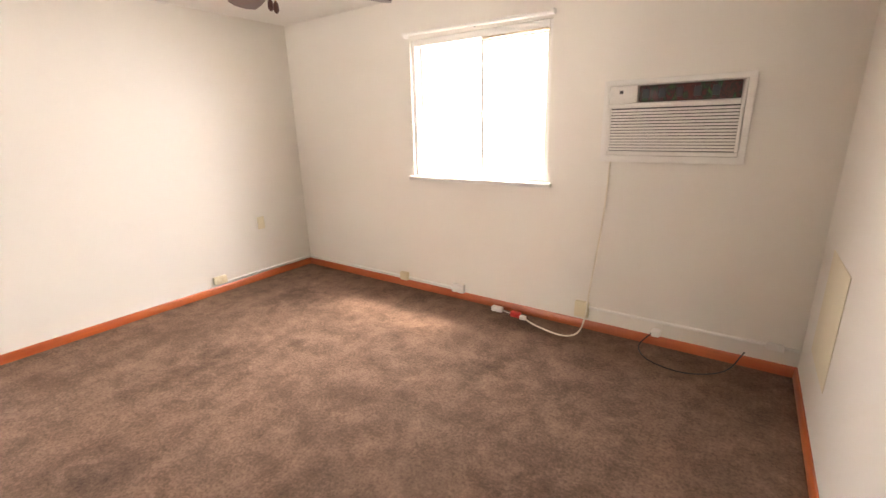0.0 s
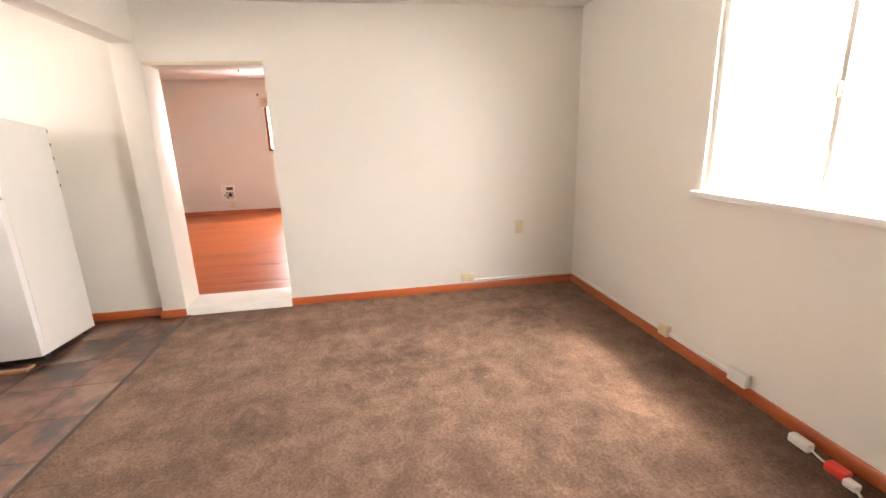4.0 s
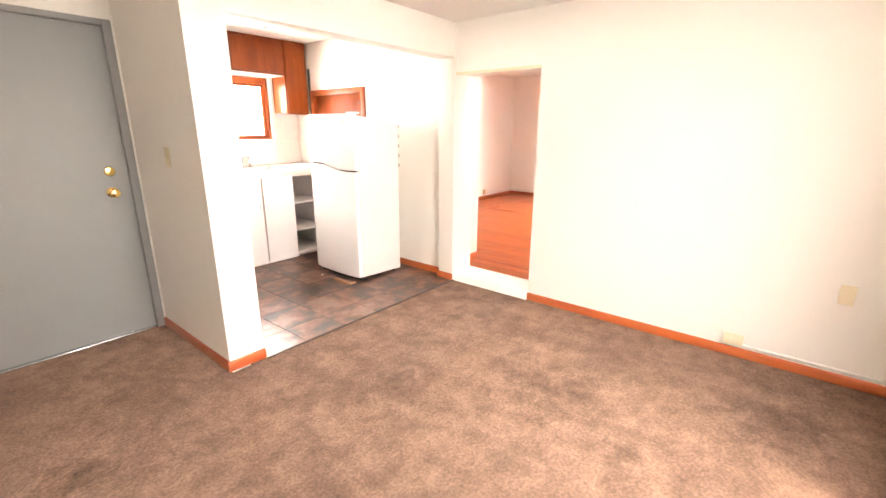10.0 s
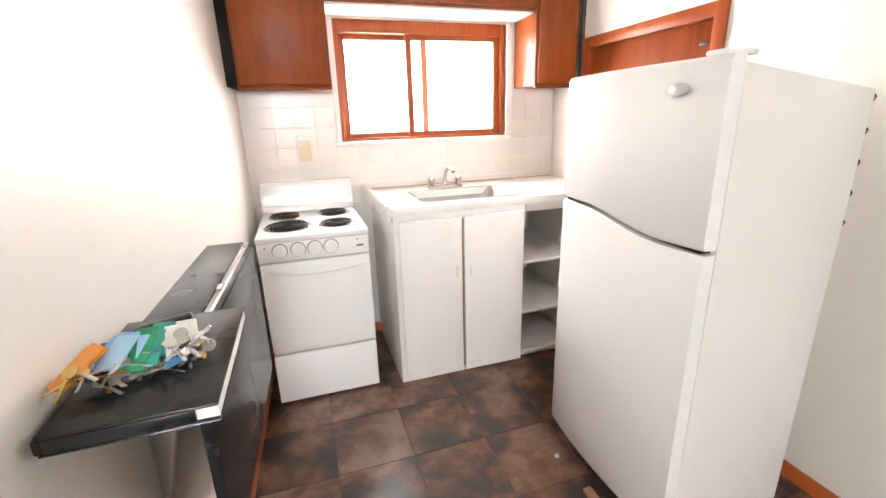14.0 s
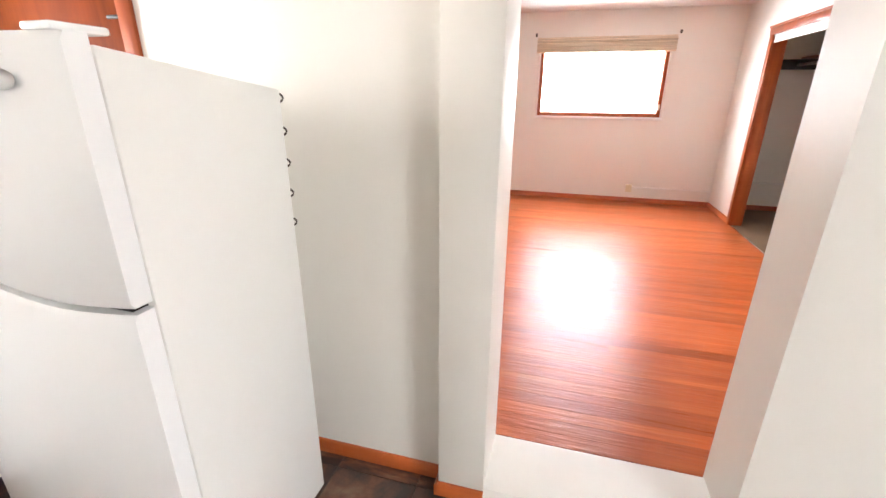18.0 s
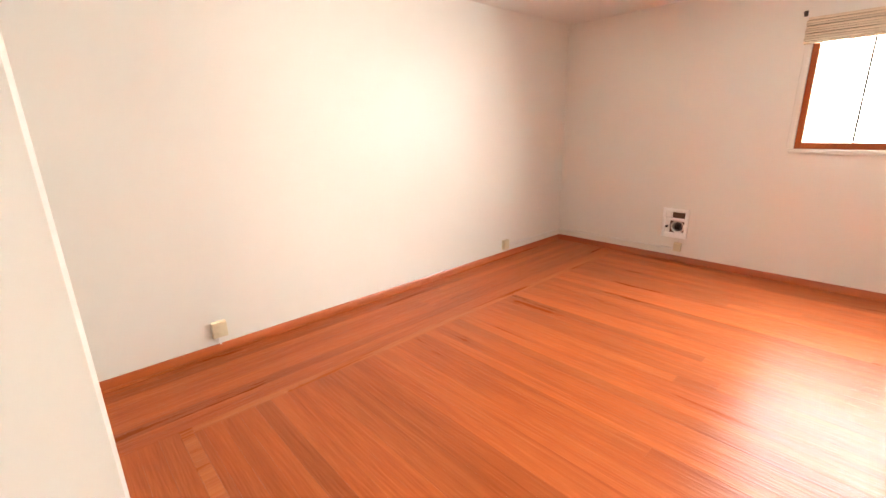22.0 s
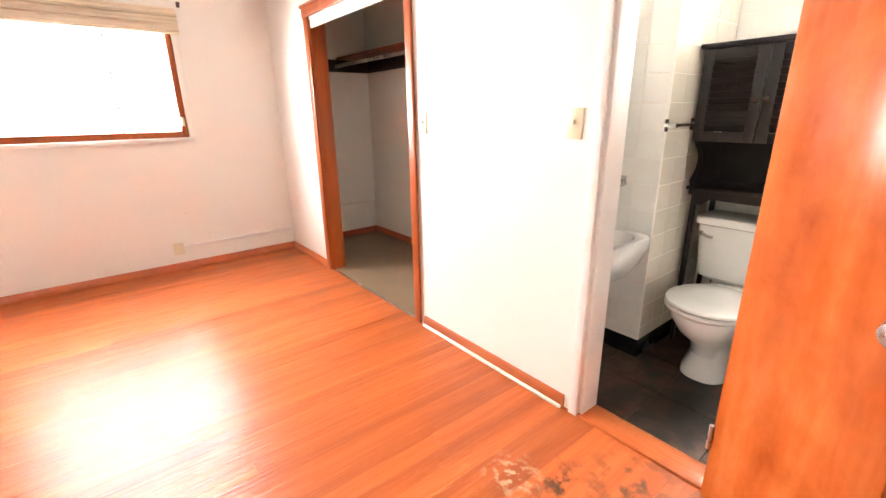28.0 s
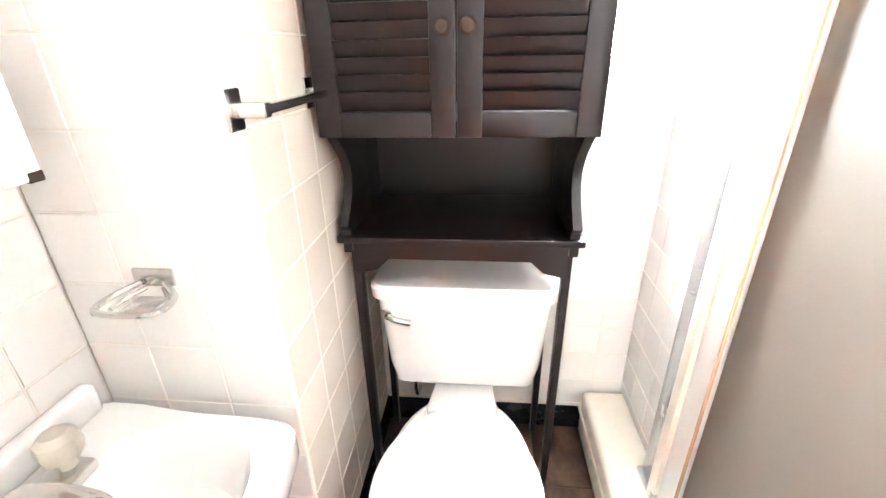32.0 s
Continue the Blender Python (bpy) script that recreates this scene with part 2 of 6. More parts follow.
def slate_mat(name, dark, rust, pale, rough, spec=0.8):
    """Printed slate look of the vinyl floors; every tile its own."""
    m = bpy.data.materials.new(name)
    t, n, l, p = nodes_of(m)
    co, oi = n.new("ShaderNodeTexCoord"), n.new("ShaderNodeObjectInfo")
    comb, off = n.new("ShaderNodeCombineXYZ"), n.new("ShaderNodeVectorMath")
    for s in comb.inputs:
        l.new(oi.outputs["Random"], s)
    off.operation = 'MULTIPLY_ADD'
    l.new(comb.outputs[0], off.inputs[0])
    off.inputs[1].default_value = (61, 43, 29)
    l.new(co.outputs["Object"], off.inputs[2])
    a, b = n.new("ShaderNodeTexNoise"), n.new("ShaderNodeTexNoise")
    for x, s in ((a, 5.5), (b, 45.0)):
        x.inputs["Scale"].default_value, x.inputs["Detail"].default_value = s, 6
        x.inputs["Roughness"].default_value, x.inputs["Distortion"].default_value = 0.58, 0.2
        l.new(off.outputs[0], x.inputs["Vector"])
    r = ramp(n, [(0.41, dark), (0.48, tuple(0.6 * u + 0.4 * v for u, v in zip(dark, rust))), (0.55, rust), (0.66, pale)])
    tone = n.new("ShaderNodeMath")
    tone.operation = 'MULTIPLY_ADD'
    l.new(oi.outputs["Random"], tone.inputs[0])
    tone.inputs[1].default_value = 0.09
    shift = n.new("ShaderNodeMath")
    shift.operation = 'ADD'
    shift.inputs[1].default_value = -0.045
    l.new(a.outputs[0], shift.inputs[0])
    l.new(shift.outputs[0], tone.inputs[2])
    l.new(tone.outputs[0], r.inputs[0])
    g = ramp(n, [(0.3, (0.82, 0.82, 0.82)), (0.7, (1.15, 1.15, 1.15))])
    l.new(b.outputs[0], g.inputs[0])
    col = mix(n, l, r.outputs[0], g.outputs[0], 1.0, 'MULTIPLY')
    l.new(col, p.inputs["Base Color"])
    rr = n.new("ShaderNodeMapRange")
    rr.inputs[3].default_value, rr.inputs[4].default_value = rough - 0.08, rough + 0.14
    l.new(a.outputs[0], rr.inputs[0])
    l.new(rr.outputs[0], p.inputs["Roughness"])
    p.inputs["Specular IOR Level"].default_value = spec
    bump(n, l, b.outputs[0], p, 0.18, 0.002)
    return m


def glass_mat(name, rough=0.0, tint=(1, 1, 1), relief=0.0, clear=1.0):
    m = bpy.data.materials.new(name)
    t, n, l, p = nodes_of(m)
    p.inputs["Base Color"].default_value = (*tint, 1)
    p.inputs["Transmission Weight"].default_value = clear
    p.inputs["Roughness"].default_value, p.inputs["IOR"].default_value = rough, 1.45
    if relief:
        bump(n, l, tex(n, l, 55, 2, 0.4, dist=1.2).outputs[0], p, relief, 0.01)
    return m


PAINT = mat("wall_paint", (0.79, 0.755, 0.69), 0.47, var=0.025, scale=0.9, grain=170, relief=0.06)
CEIL = mat("ceiling_paint", (0.80, 0.77, 0.72), 0.8, var=0.03, scale=1.2, grain=240, relief=0.2)
TRIMW = mat("white_trim_paint", (0.80, 0.78, 0.74), 0.35, var=0.05, scale=6, grain=60, relief=0.08, spots=0.10)
CARPET = carpet_mat()
SLATE = slate_mat("vinyl_slate", (0.026, 0.019, 0.018), (0.155, 0.062, 0.032), (0.21, 0.130, 0.092), 0.30)
BSLATE = slate_mat("bath_vinyl", (0.013, 0.008, 0.006), (0.060, 0.026, 0.015), (0.100, 0.056, 0.038), 0.36, 0.38)
GROUT = mat("floor_joint", (0.060, 0.042, 0.034), 0.8, grain=200)
FLOOR_MARKS = (((-4.72, 2.08, 0.07), 0.17, (0.09, 0.035, 0.018), 21), ((-4.87, 1.97, 0.07), 0.13, (0.52, 0.33, 0.22), 31), ((-4.55, 2.27, 0.07), 0.22, (0.13, 0.045, 0.02), 16))
OAK_Y = wood("floor_oak", (0.300, 0.062, 0.018), (0.43, 0.098, 0.028), (0.53, 0.138, 0.044), 0.26, 0.0, 'y', 9, 0.17, 0.75, 0.155, FLOOR_MARKS, ridges=0.0036)
OAK_X = wood("floor_oak_border", (0.300, 0.062, 0.018), (0.43, 0.098, 0.028), (0.53, 0.138, 0.044), 0.26, 0.0, 'x', 9, 0.15, 0.75, 0.155, FLOOR_MARKS, ridges=0.0036)
OAK_L = wood("floor_oak_pale", (0.36, 0.085, 0.025), (0.47, 0.122, 0.036), (0.56, 0.165, 0.052), 0.27, 0.0, 'x', 9, 0.05, 0.6, 0.21, ridges=0.0036)
OAKGAP = mat("floor_gap", (0.24, 0.06, 0.017), 0.8)
BASEX = wood("stained_baseboard_x", (0.29, 0.048, 0.011), (0.43, 0.088, 0.018), (0.52, 0.130, 0.030), 0.33, 0.3, 'x', 8, 0.08)
BASEY = wood("stained_baseboard_y", (0.29, 0.048, 0.011), (0.43, 0.088, 0.018), (0.52, 0.130, 0.030), 0.33, 0.3, 'y', 8, 0.08)
TRIMO = wood("stained_casing", (0.24, 0.045, 0.012), (0.36, 0.080, 0.020), (0.45, 0.120, 0.032), 0.36, 0.0, 'z', 8, 0.08, 1.0, 0.25)
DOORO = wood("stained_door", (0.33, 0.056, 0.012), (0.49, 0.104, 0.022), (0.62, 0.175, 0.045), 0.20, 0.0, 'z', 4, 0.05, 0.8, 0.24, (), 0.16, 0.9)
CABW = wood("cabinet_wood", (0.160, 0.030, 0.008), (0.250, 0.052, 0.011), (0.320, 0.080, 0.018), 0.34, 0.0, 'z', 7, 0.06, 0.8, 0.22, (), 0.08, 0.5)
ESPR = mat("espresso_lacquer", (0.010, 0.0065, 0.0072), 0.36, var=0.2, scale=9, grain=140, relief=0.03)
ESPR.node_tree.nodes["Principled BSDF"].inputs["Specular IOR Level"].default_value = 0.34
FANW = wood("fan_blade_wood", (0.04, 0.007, 0.003), (0.08, 0.014, 0.006), (0.12, 0.024, 0.010), 0.35, 0.3, 'x', 10, 0.1)
APPL = mat("appliance_enamel", (0.87, 0.87, 0.86), 0.22, var=0.02, scale=4, grain=260, relief=0.04, coat=0.3)
CREAM = mat("aged_appliance_side", (0.80, 0.785, 0.745), 0.35, var=0.04, scale=3, grain=220, relief=0.06)
CABP = mat("white_cabinet_paint", (0.80, 0.78, 0.75), 0.38, var=0.03, scale=5, grain=90, relief=0.08, spots=0.08)
GREYD = mat("grey_door_paint", (0.250, 0.252, 0.240), 0.6, var=0.05, scale=2.5, grain=150, relief=0.1)
BLACKM = mat("black_metal", (0.018, 0.018, 0.02), 0.35, var=0.15, scale=12)
BLACKP = mat("black_laminate", (0.014, 0.015, 0.017), 0.26, var=0.12, scale=8, grain=180)
BLACKP.node_tree.nodes["Principled BSDF"].inputs["Specular IOR Level"].default_value = 0.35
COIL = mat("burner_coil", (0.02, 0.019, 0.018), 0.5, metal=0.5, var=0.2, scale=20)
CHROME = mat("chrome", (0.64, 0.63, 0.61), 0.22, metal=1.0, var=0.05, scale=15, relief=0.02)
SINKM = mat("sink_steel", (0.36, 0.34, 0.32), 0.40, metal=0.85, var=0.1, scale=9, grain=160, relief=0.03)
STEEL = mat("brushed_steel", (0.55, 0.55, 0.54), 0.28, metal=1.0, var=0.08, scale=12, grain=200, relief=0.05)
ALU = mat("aluminium_frame", (0.62, 0.64, 0.66), 0.25, metal=1.0, var=0.1, scale=7, spots=0.15)
SATIN = mat("satin_aluminium", (0.80, 0.79, 0.76), 0.42, metal=0.35, var=0.06, scale=7, spots=0.12)
ENAMEL = mat("white_enamel", (0.90, 0.89, 0.87), 0.3, var=0.03, scale=9)
BRASS = mat("brass", (0.80, 0.56, 0.20), 0.18, metal=1.0, var=0.08, scale=12, relief=0.02)
IVORY = mat("ivory_plastic", (0.72, 0.63, 0.44), 0.38, var=0.04)
WPLAS = mat("white_plastic", (0.80, 0.78, 0.74), 0.35, var=0.03)
# near-black that paints the shade inside narrow gaps
GAPSHADE = mat("gap_shade", (0.012, 0.011, 0.010), 0.9)
FLAP = mat("outlet_flap", (0.05, 0.05, 0.05), 0.2)
_t, _n, _l, _p = nodes_of(FLAP)
_r = ramp(_n, [(0.35, (0.012, 0.012, 0.012)), (0.47, (0.10, 0.028, 0.024)), (0.55, (0.02, 0.022, 0.018)), (0.66, (0.05, 0.11, 0.04))])
_l.new(tex(_n, _l, 26, 5, 0.7, (1, 1, 0.6), 1.2).outputs[0], _r.inputs[0])
_l.new(_r.outputs[0], _p.inputs["Base Color"])
GREYP = mat("dark_grey_panel", (0.05, 0.055, 0.05), 0.25, var=0.3, scale=18)
REDP = mat("red_plastic", (0.75, 0.05, 0.03), 0.35)
RUBBER = mat("black_cable", (0.015, 0.014, 0.013), 0.5)
TILEW = mat("glazed_tile", (0.80, 0.76, 0.71), 0.24, var=0.03, scale=3, grain=40, relief=0.04, coat=0.2, each=0.03)
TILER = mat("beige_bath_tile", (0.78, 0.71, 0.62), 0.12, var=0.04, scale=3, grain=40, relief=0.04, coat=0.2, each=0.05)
TILEB = mat("bath_tile", (0.85, 0.83, 0.79), 0.13, var=0.03, scale=3, grain=40, relief=0.04, coat=0.2, each=0.035)
TGROUT = mat("tile_grout", (0.84, 0.79, 0.71), 0.85, var=0.12, scale=14)
PORC = mat("porcelain", (0.82, 0.81, 0.79), 0.09, var=0.015, scale=3, relief=0.0, coat=0.4)
FIBRE = mat("shower_pan", (0.76, 0.71, 0.61), 0.3, var=0.05, scale=6, spots=0.2)
GLASS = glass_mat("window_glass")
ACRYL = glass_mat("aged_acrylic", 0.3, (0.90, 0.84, 0.72), 0.0, 0.6)
FROST = glass_mat("obscure_glass", 0.58, (0.26, 0.22, 0.175), 0.03, 0.4)
MIRROR = mat("mirror", (0.9, 0.9, 0.9), 0.03, metal=1.0, var=0.0, relief=0.0)
LINO = mat("worn_linoleum", (0.200, 0.125, 0.072), 0.5, var=0.35, scale=5, grain=60, relief=0.05, spots=0.2)
BLIND = wood("bamboo_blind", (0.55, 0.42, 0.28), (0.70, 0.58, 0.43), (0.78, 0.68, 0.54), 0.5, 0.1, 'y', 20, 0.12)
SHADE = mat("alabaster_glass", (0.82, 0.72, 0.56), 0.3, var=0.1, scale=10)
BRONZE = mat("bronze_metal", (0.05, 0.030, 0.020), 0.45, metal=0.6)
BOXBR = mat("rusty_box", (0.14, 0.075, 0.045), 0.7, var=0.3, scale=25)
CONCRETE = mat("outside_ground", (0.30, 0.29, 0.27), 0.9, var=0.15, scale=2)
HAZE = bpy.data.materials.new("daylight_haze")
_t, _n, _l, _p = nodes_of(HAZE)
_p.inputs["Base Color"].default_value = (0.8, 0.8, 0.8, 1)
_p.inputs["Emission Color"].default_value = (1.0, 0.985, 0.96, 1)
_p.inputs["Emission Strength"].default_value = 3.6
CORDM = mat("aged_cord", (0.74, 0.68, 0.56), 0.45)
PATCH = mat("patch_paint", (0.78, 0.71, 0.55), 0.6, var=0.06, scale=5)
CAULK = mat("stained_caulk", (0.52, 0.33, 0.20), 0.7, var=0.35, scale=9)
# raw wood of the shim; also paints the shaded gap between sink doors
SCRAPGAP = mat("scrap_wood_and_gap_shade", (0.34, 0.19, 0.10), 0.7, var=0.2, scale=20)
HALL = mat("outer_shell", (0.4, 0.38, 0.35), 0.9)

# ---- building helpers ----


def bx(*boxes, bev=0.0, seg=2):
    """A bmesh of axis-aligned boxes (x0, x1, y0, y1, z0, z1), edges rounded by bev."""
    bm = bmesh.new()
    for x0, x1, y0, y1, z0, z1 in boxes:
        v = [bm.verts.new(c) for c in ((x0, y0, z0), (x1, y0, z0), (x1, y1, z0), (x0, y1, z0), (x0, y0, z1), (x1, y0, z1), (x1, y1, z1), (x0, y1, z1))]
        for f in ((0, 3, 2, 1), (4, 5, 6, 7), (0, 1, 5, 4), (1, 2, 6, 5), (2, 3, 7, 6), (3, 0, 4, 7)):
            bm.faces.new([v[i] for i in f])
    if bev:
        bmesh.ops.bevel(bm, geom=bm.edges[:], offset=bev, segments=seg, profile=0.5, affect='EDGES', clamp_overlap=True)
    return bm


def rod(*runs, r=0.01, r1=None, seg=14, bm=None, caps=True):
    """Straight rods from point to point."""
    bm = bm or bmesh.new()
    for a, b in runs:
        a, b = Vector(a), Vector(b)
        d = b - a
        q = d.to_track_quat('Z', 'Y').to_matrix().to_4x4()
        bmesh.ops.create_cone(bm, cap_ends=caps, segments=seg, radius1=r, radius2=r if r1 is None else r1, depth=d.length,
                              matrix=Matrix.Translation((a + b) / 2) @ q)
    return bm


def lathe(profile, centre=(0, 0, 0), seg=32, bm=None, m=None):
    """Turns a profile of (radius, height) about the upright axis, or about that of m."""
    bm = bm or bmesh.new()
    m = m or Matrix.Translation(centre)
    rings = []
    for r, z in profile:
        rings.append([bm.verts.new(m @ Vector((r * math.cos(2 * math.pi * i / seg), r * math.sin(2 * math.pi * i / seg), z))) for i in range(seg)])
    for a, b in zip(rings, rings[1:]):
        for i in range(seg):
            j = (i + 1) % seg
            bm.faces.new((a[i], a[j], b[j], b[i]))
    bm.faces.new(rings[0][::-1])
    bm.faces.new(rings[-1])
    return bm


def tube(pts, r=0.005, seg=8, bm=None, smooth=4):
    """A round tube along a smoothed line of points."""
    bm = bm or bmesh.new()
    P = [Vector(p) for p in pts]
    if smooth > 1 and len(P) > 2:
        Q = []
        ext = [2 * P[0] - P[1], *P, 2 * P[-1] - P[-2]]
        for i in range(1, len(ext) - 2):
            a, b, c, d = ext[i - 1:i + 3]
            for k in range(smooth):
                t = k / smooth
                Q.append(0.5 * ((2 * b) + (c - a) * t + (2 * a - 5 * b + 4 * c - d) * t * t + (3 * b - a - 3 * c + d) * t ** 3))
        Q.append(P[-1])
        P = Q
    rings, up = [], Vector((0.12, 0.23, 0.96))
    for i, p in enumerate(P):
        d = (P[min(i + 1, len(P) - 1)] - P[max(i - 1, 0)]).normalized()
        s = d.cross(up)
        if s.length < 1e-3:
            s = d.cross(Vector((1, 0, 0)))
        s.normalize()
        u = s.cross(d)
        rings.append([bm.verts.new(p + r * (math.cos(2 * math.pi * k / seg) * s + math.sin(2 * math.pi * k / seg) * u)) for k in range(seg)])
    for a, b in zip(rings, rings[1:]):
        for i in range(seg):
            j = (i + 1) % seg
            bm.faces.new((a[i], a[j], b[j], b[i]))
    bm.faces.new(rings[0][::-1])
    bm.faces.new(rings[-1])
    return bm


def prism(outline, axis, lo, hi, bev=0.0):
    """A flat outline of two coordinates drawn out along the third axis."""
    bm = bmesh.new()

    def at(p, h):
        return {'x': (h, p[0], p[1]), 'y': (p[0], h, p[1]), 'z': (p[0], p[1], h)}[axis]
    a = [bm.verts.new(at(p, lo)) for p in outline]
    b = [bm.verts.new(at(p, hi)) for p in outline]
    bm.faces.new(a)
    bm.faces.new(b[::-1])
    for i in range(len(a)):
        j = (i + 1) % len(a)
        bm.faces.new((a[i], b[i], b[j], a[j]))
    if bev:
        bmesh.ops.bevel(bm, geom=bm.edges[:], offset=bev, segments=2, profile=0.5, affect='EDGES', clamp_overlap=True)
    return bm


def shells(sections, bm=None, cap=True):
    """Skin over a stack of closed outlines with the same number of points."""
    bm = bm or bmesh.new()
    rings = [[bm.verts.new(p) for p in s] for s in sections]
    n = len(rings[0])
    for a, b in zip(rings, rings[1:]):
        for i in range(n):
            j = (i + 1) % n
            bm.faces.new((a[i], a[j], b[j], b[i]))
    if cap:
        bm.faces.new(rings[0][::-1])
        bm.faces.new(rings[-1])
    return bm


def to_mesh(name, bm, material, smooth=True, angle=35):
    bmesh.ops.recalc_face_normals(bm, faces=bm.faces[:])
    me = bpy.data.meshes.new(name)
    if smooth:
        for f in bm.faces:
            f.smooth = True
        for e in bm.edges:
            if len(e.link_faces) == 2 and e.calc_face_angle(0) > radians(angle):
                e.smooth = False
    bm.to_mesh(me)
    bm.free()
    me.materials.append(material)
    return me


def thing(name, at=(0, 0, 0), label="", category="", group="", kind=""):
    ob = new(name)
    ob.empty_display_size = 0.05
    ob.location = at
    return tagged(ob, label, category, group, kind)


def hang(ob, parent):
    ob.parent = parent
    if parent.parent is None and parent.type == 'EMPTY':
        ob.matrix_parent_inverse = Matrix.Translation(-parent.location)
    return ob


def part(name, bm, material, parent, label="", smooth=True):
    ob = new(name, to_mesh(name, bm, material, smooth))
    hang(ob, parent)
    return tagged(ob, label)


def solo(name, bm, material, label="", category="", kind="", group=""):
    return tagged(new(name, to_mesh(name, bm, material)), label, category, group, kind)


def wall(name, material, *boxes):
    return solo(name, bx(*boxes), material, kind="structure")


# ---- walls, floors, ceilings ----


def holed(a0, a1, z0, z1, holes):
    """The rectangles that remain of a wall a0..a1, z0..z1 once its openings are cut."""
    out, cur = [], a0
    for h0, h1, b, t in sorted(holes):
        if h0 > cur:
            out.append((cur, h0, z0, z1))
        if b > z0:
            out.append((h0, h1, z0, b))
        if t < z1:
            out.append((h0, h1, t, z1))
        cur = h1
    if cur < a1:
        out.append((cur, a1, z0, z1))
    return out


def wall_x(name, y0, y1, x0, x1, z0, z1, holes=(), material=PAINT):
    return wall(name, material, *[(a, b, y0, y1, c, d) for a, b, c, d in holed(x0, x1, z0, z1, holes)])


def wall_y(name, x0, x1, y0, y1, z0, z1, holes=(), material=PAINT):
    return wall(name, material, *[(x0, x1, a, b, c, d) for a, b, c, d in holed(y0, y1, z0, z1, holes)])


XJ, YJ = -3.44, 0.25                      # end of the doorway jamb, face of the bedroom reveal
AC = (-0.205, 0.488, 1.172, 1.585)
wall_x("wall_north", YN, YN + 0.16, XW, XE + 0.15, -0.1, ZL, [WN, AC])
wall_y("wall_east", XE, XE + 0.15, CY + XE - CX, YN, -0.1, ZL)
EXY = CY + (XE - CX)
solo("wall_south", prism([(CX, CY), (XE, EXY), (XE + 0.15, EXY), (XE + 0.15, EXY - 0.21), (CX + 0.15, CY - 0.06), (CX + 0.15, CY - 0.15), (CX, CY - 0.15)], 'z', -0.1, ZL), PAINT, kind="structure")
wall_y("wall_entrance_side", CX, CX + 0.15, DY - 0.16, CY - 0.15, -0.1, ZL)
wall_x("wall_entrance", DY - 0.16, DY, PX1, CX, -0.1, ZL, [(-0.965, -0.005, -0.1, 2.07)])
solo("partition", prism([(east(KY - 0.16), KY - 0.16), (PX1, KY - 0.16), (PX1, PB), (east(PB), PB)], 'z', -0.1, ZK), PAINT, kind="structure")
wall("partition_post", PAINT, (PX0, PX1, PB, PY, -0.1, ZL))
solo("beam", bx((KX, PX0, PY - 0.16, PY, HB, ZL), bev=0.004), PAINT, kind="structure")
wall_y("wall_west", XJ, XW, DY0, YN + 0.16, -0.1, ZL, [(DY0, DY1, -0.1, DZ)])
solo("pier", bx((XJ, XW + 0.028, 0.215, DY0, -0.1, HB), (XJ, XW, 0.215, DY0, HB, ZL), bev=0.004), PAINT, kind="structure")
wall_y("wall_kitchen_west", BX1 + 0.15, KX, KY - 0.16, 0.215, -0.1, ZK, [(-1.80, -0.905, 0.0, 1.822)])
wall_y("wall_bedroom_east", BX1, BX1 + 0.14, BY0 - 0.15, YJ, -0.1, ZB)
wall_x("wall_bedroom_reveal", YJ - 0.12, YJ, BX1 + 0.14, XJ, -0.1, ZB)
wall_y("wall_bedroom_upper", XJ + 0.001, XJ + 0.14, YJ, BN, ZL, ZB)
wall_x("wall_kitchen_south", KY - 0.16, KY, KX, KE, -0.1, ZK, [WK])
wall_y("wall_bedroom_west", BX0 - 0.16, BX0, BY0 - 0.15, CLY + 0.12, -0.1, ZB, [WB])
wall_x("wall_bedroom_south", BY0 - 0.15, BY0, BX0, BX1, -0.1, ZB)
wall_x("wall_bedroom_north", BY1, BY1 + 0.115, BX0, XJ, -0.1, ZB, [(CLX0, CLX1, -0.1, CLZ), (BDX0, BDX1, -0.1, BDZ)])
wall_x("wall_closet_back", CLY, CLY + 0.12, BX0, BW - 0.12, -0.1, ZB)
wall_y("wall_closet_side", BW - 0.24, BW - 0.12, BY1 + 0.115, CLY, -0.1, ZB)
wall_y("wall_bath_west", BW - 0.12, BW, BY1 + 0.115, TY, -0.1, ZB)
wall("wall_bath_alcove", PAINT, (BW - 0.12, TX, TY, BN, -0.1, ZB))
BWIN = (-4.43, SX, 1.30, 1.95)
wall_x("wall_bath_north", BN, BN + 0.15, BW, XJ, -0.1, ZB, [BWIN])
wall("wall_shower", PAINT, (SX, XJ, 3.41, BN, BF, ZB))
wall("wall_bath_east", PAINT, (XJ, XJ + 0.14, BY1 + 0.115, BN, -0.1, ZB))
wall_x("ceiling_living", CY - 0.5, YN, XW, XE, ZL, ZL + 0.1, material=CEIL)
wall("ceiling_kitchen", CEIL, (KX, KE, KY, PY - 0.16, ZK, ZK + 0.1))
wall("ceiling_bedroom", CEIL, (BX0 - 0.16, XJ + 0.14, BY0 - 0.15, BY1 + 0.115, ZB, ZB + 0.1))
wall("ceiling_closet", CEIL, (BX0 - 0.16, BW - 0.12, BY1 + 0.115, CLY + 0.12, ZB - 0.05, ZB + 0.05))
wall("ceiling_bath", CEIL, (BW - 0.12, XJ, BY1 + 0.115, BN + 0.15, ZB - 0.05, ZB + 0.05))
wall("wall_kitchen_upper", PAINT, (KX, KE, PY - 0.164, PY - 0.16, ZL - 0.05, ZK))

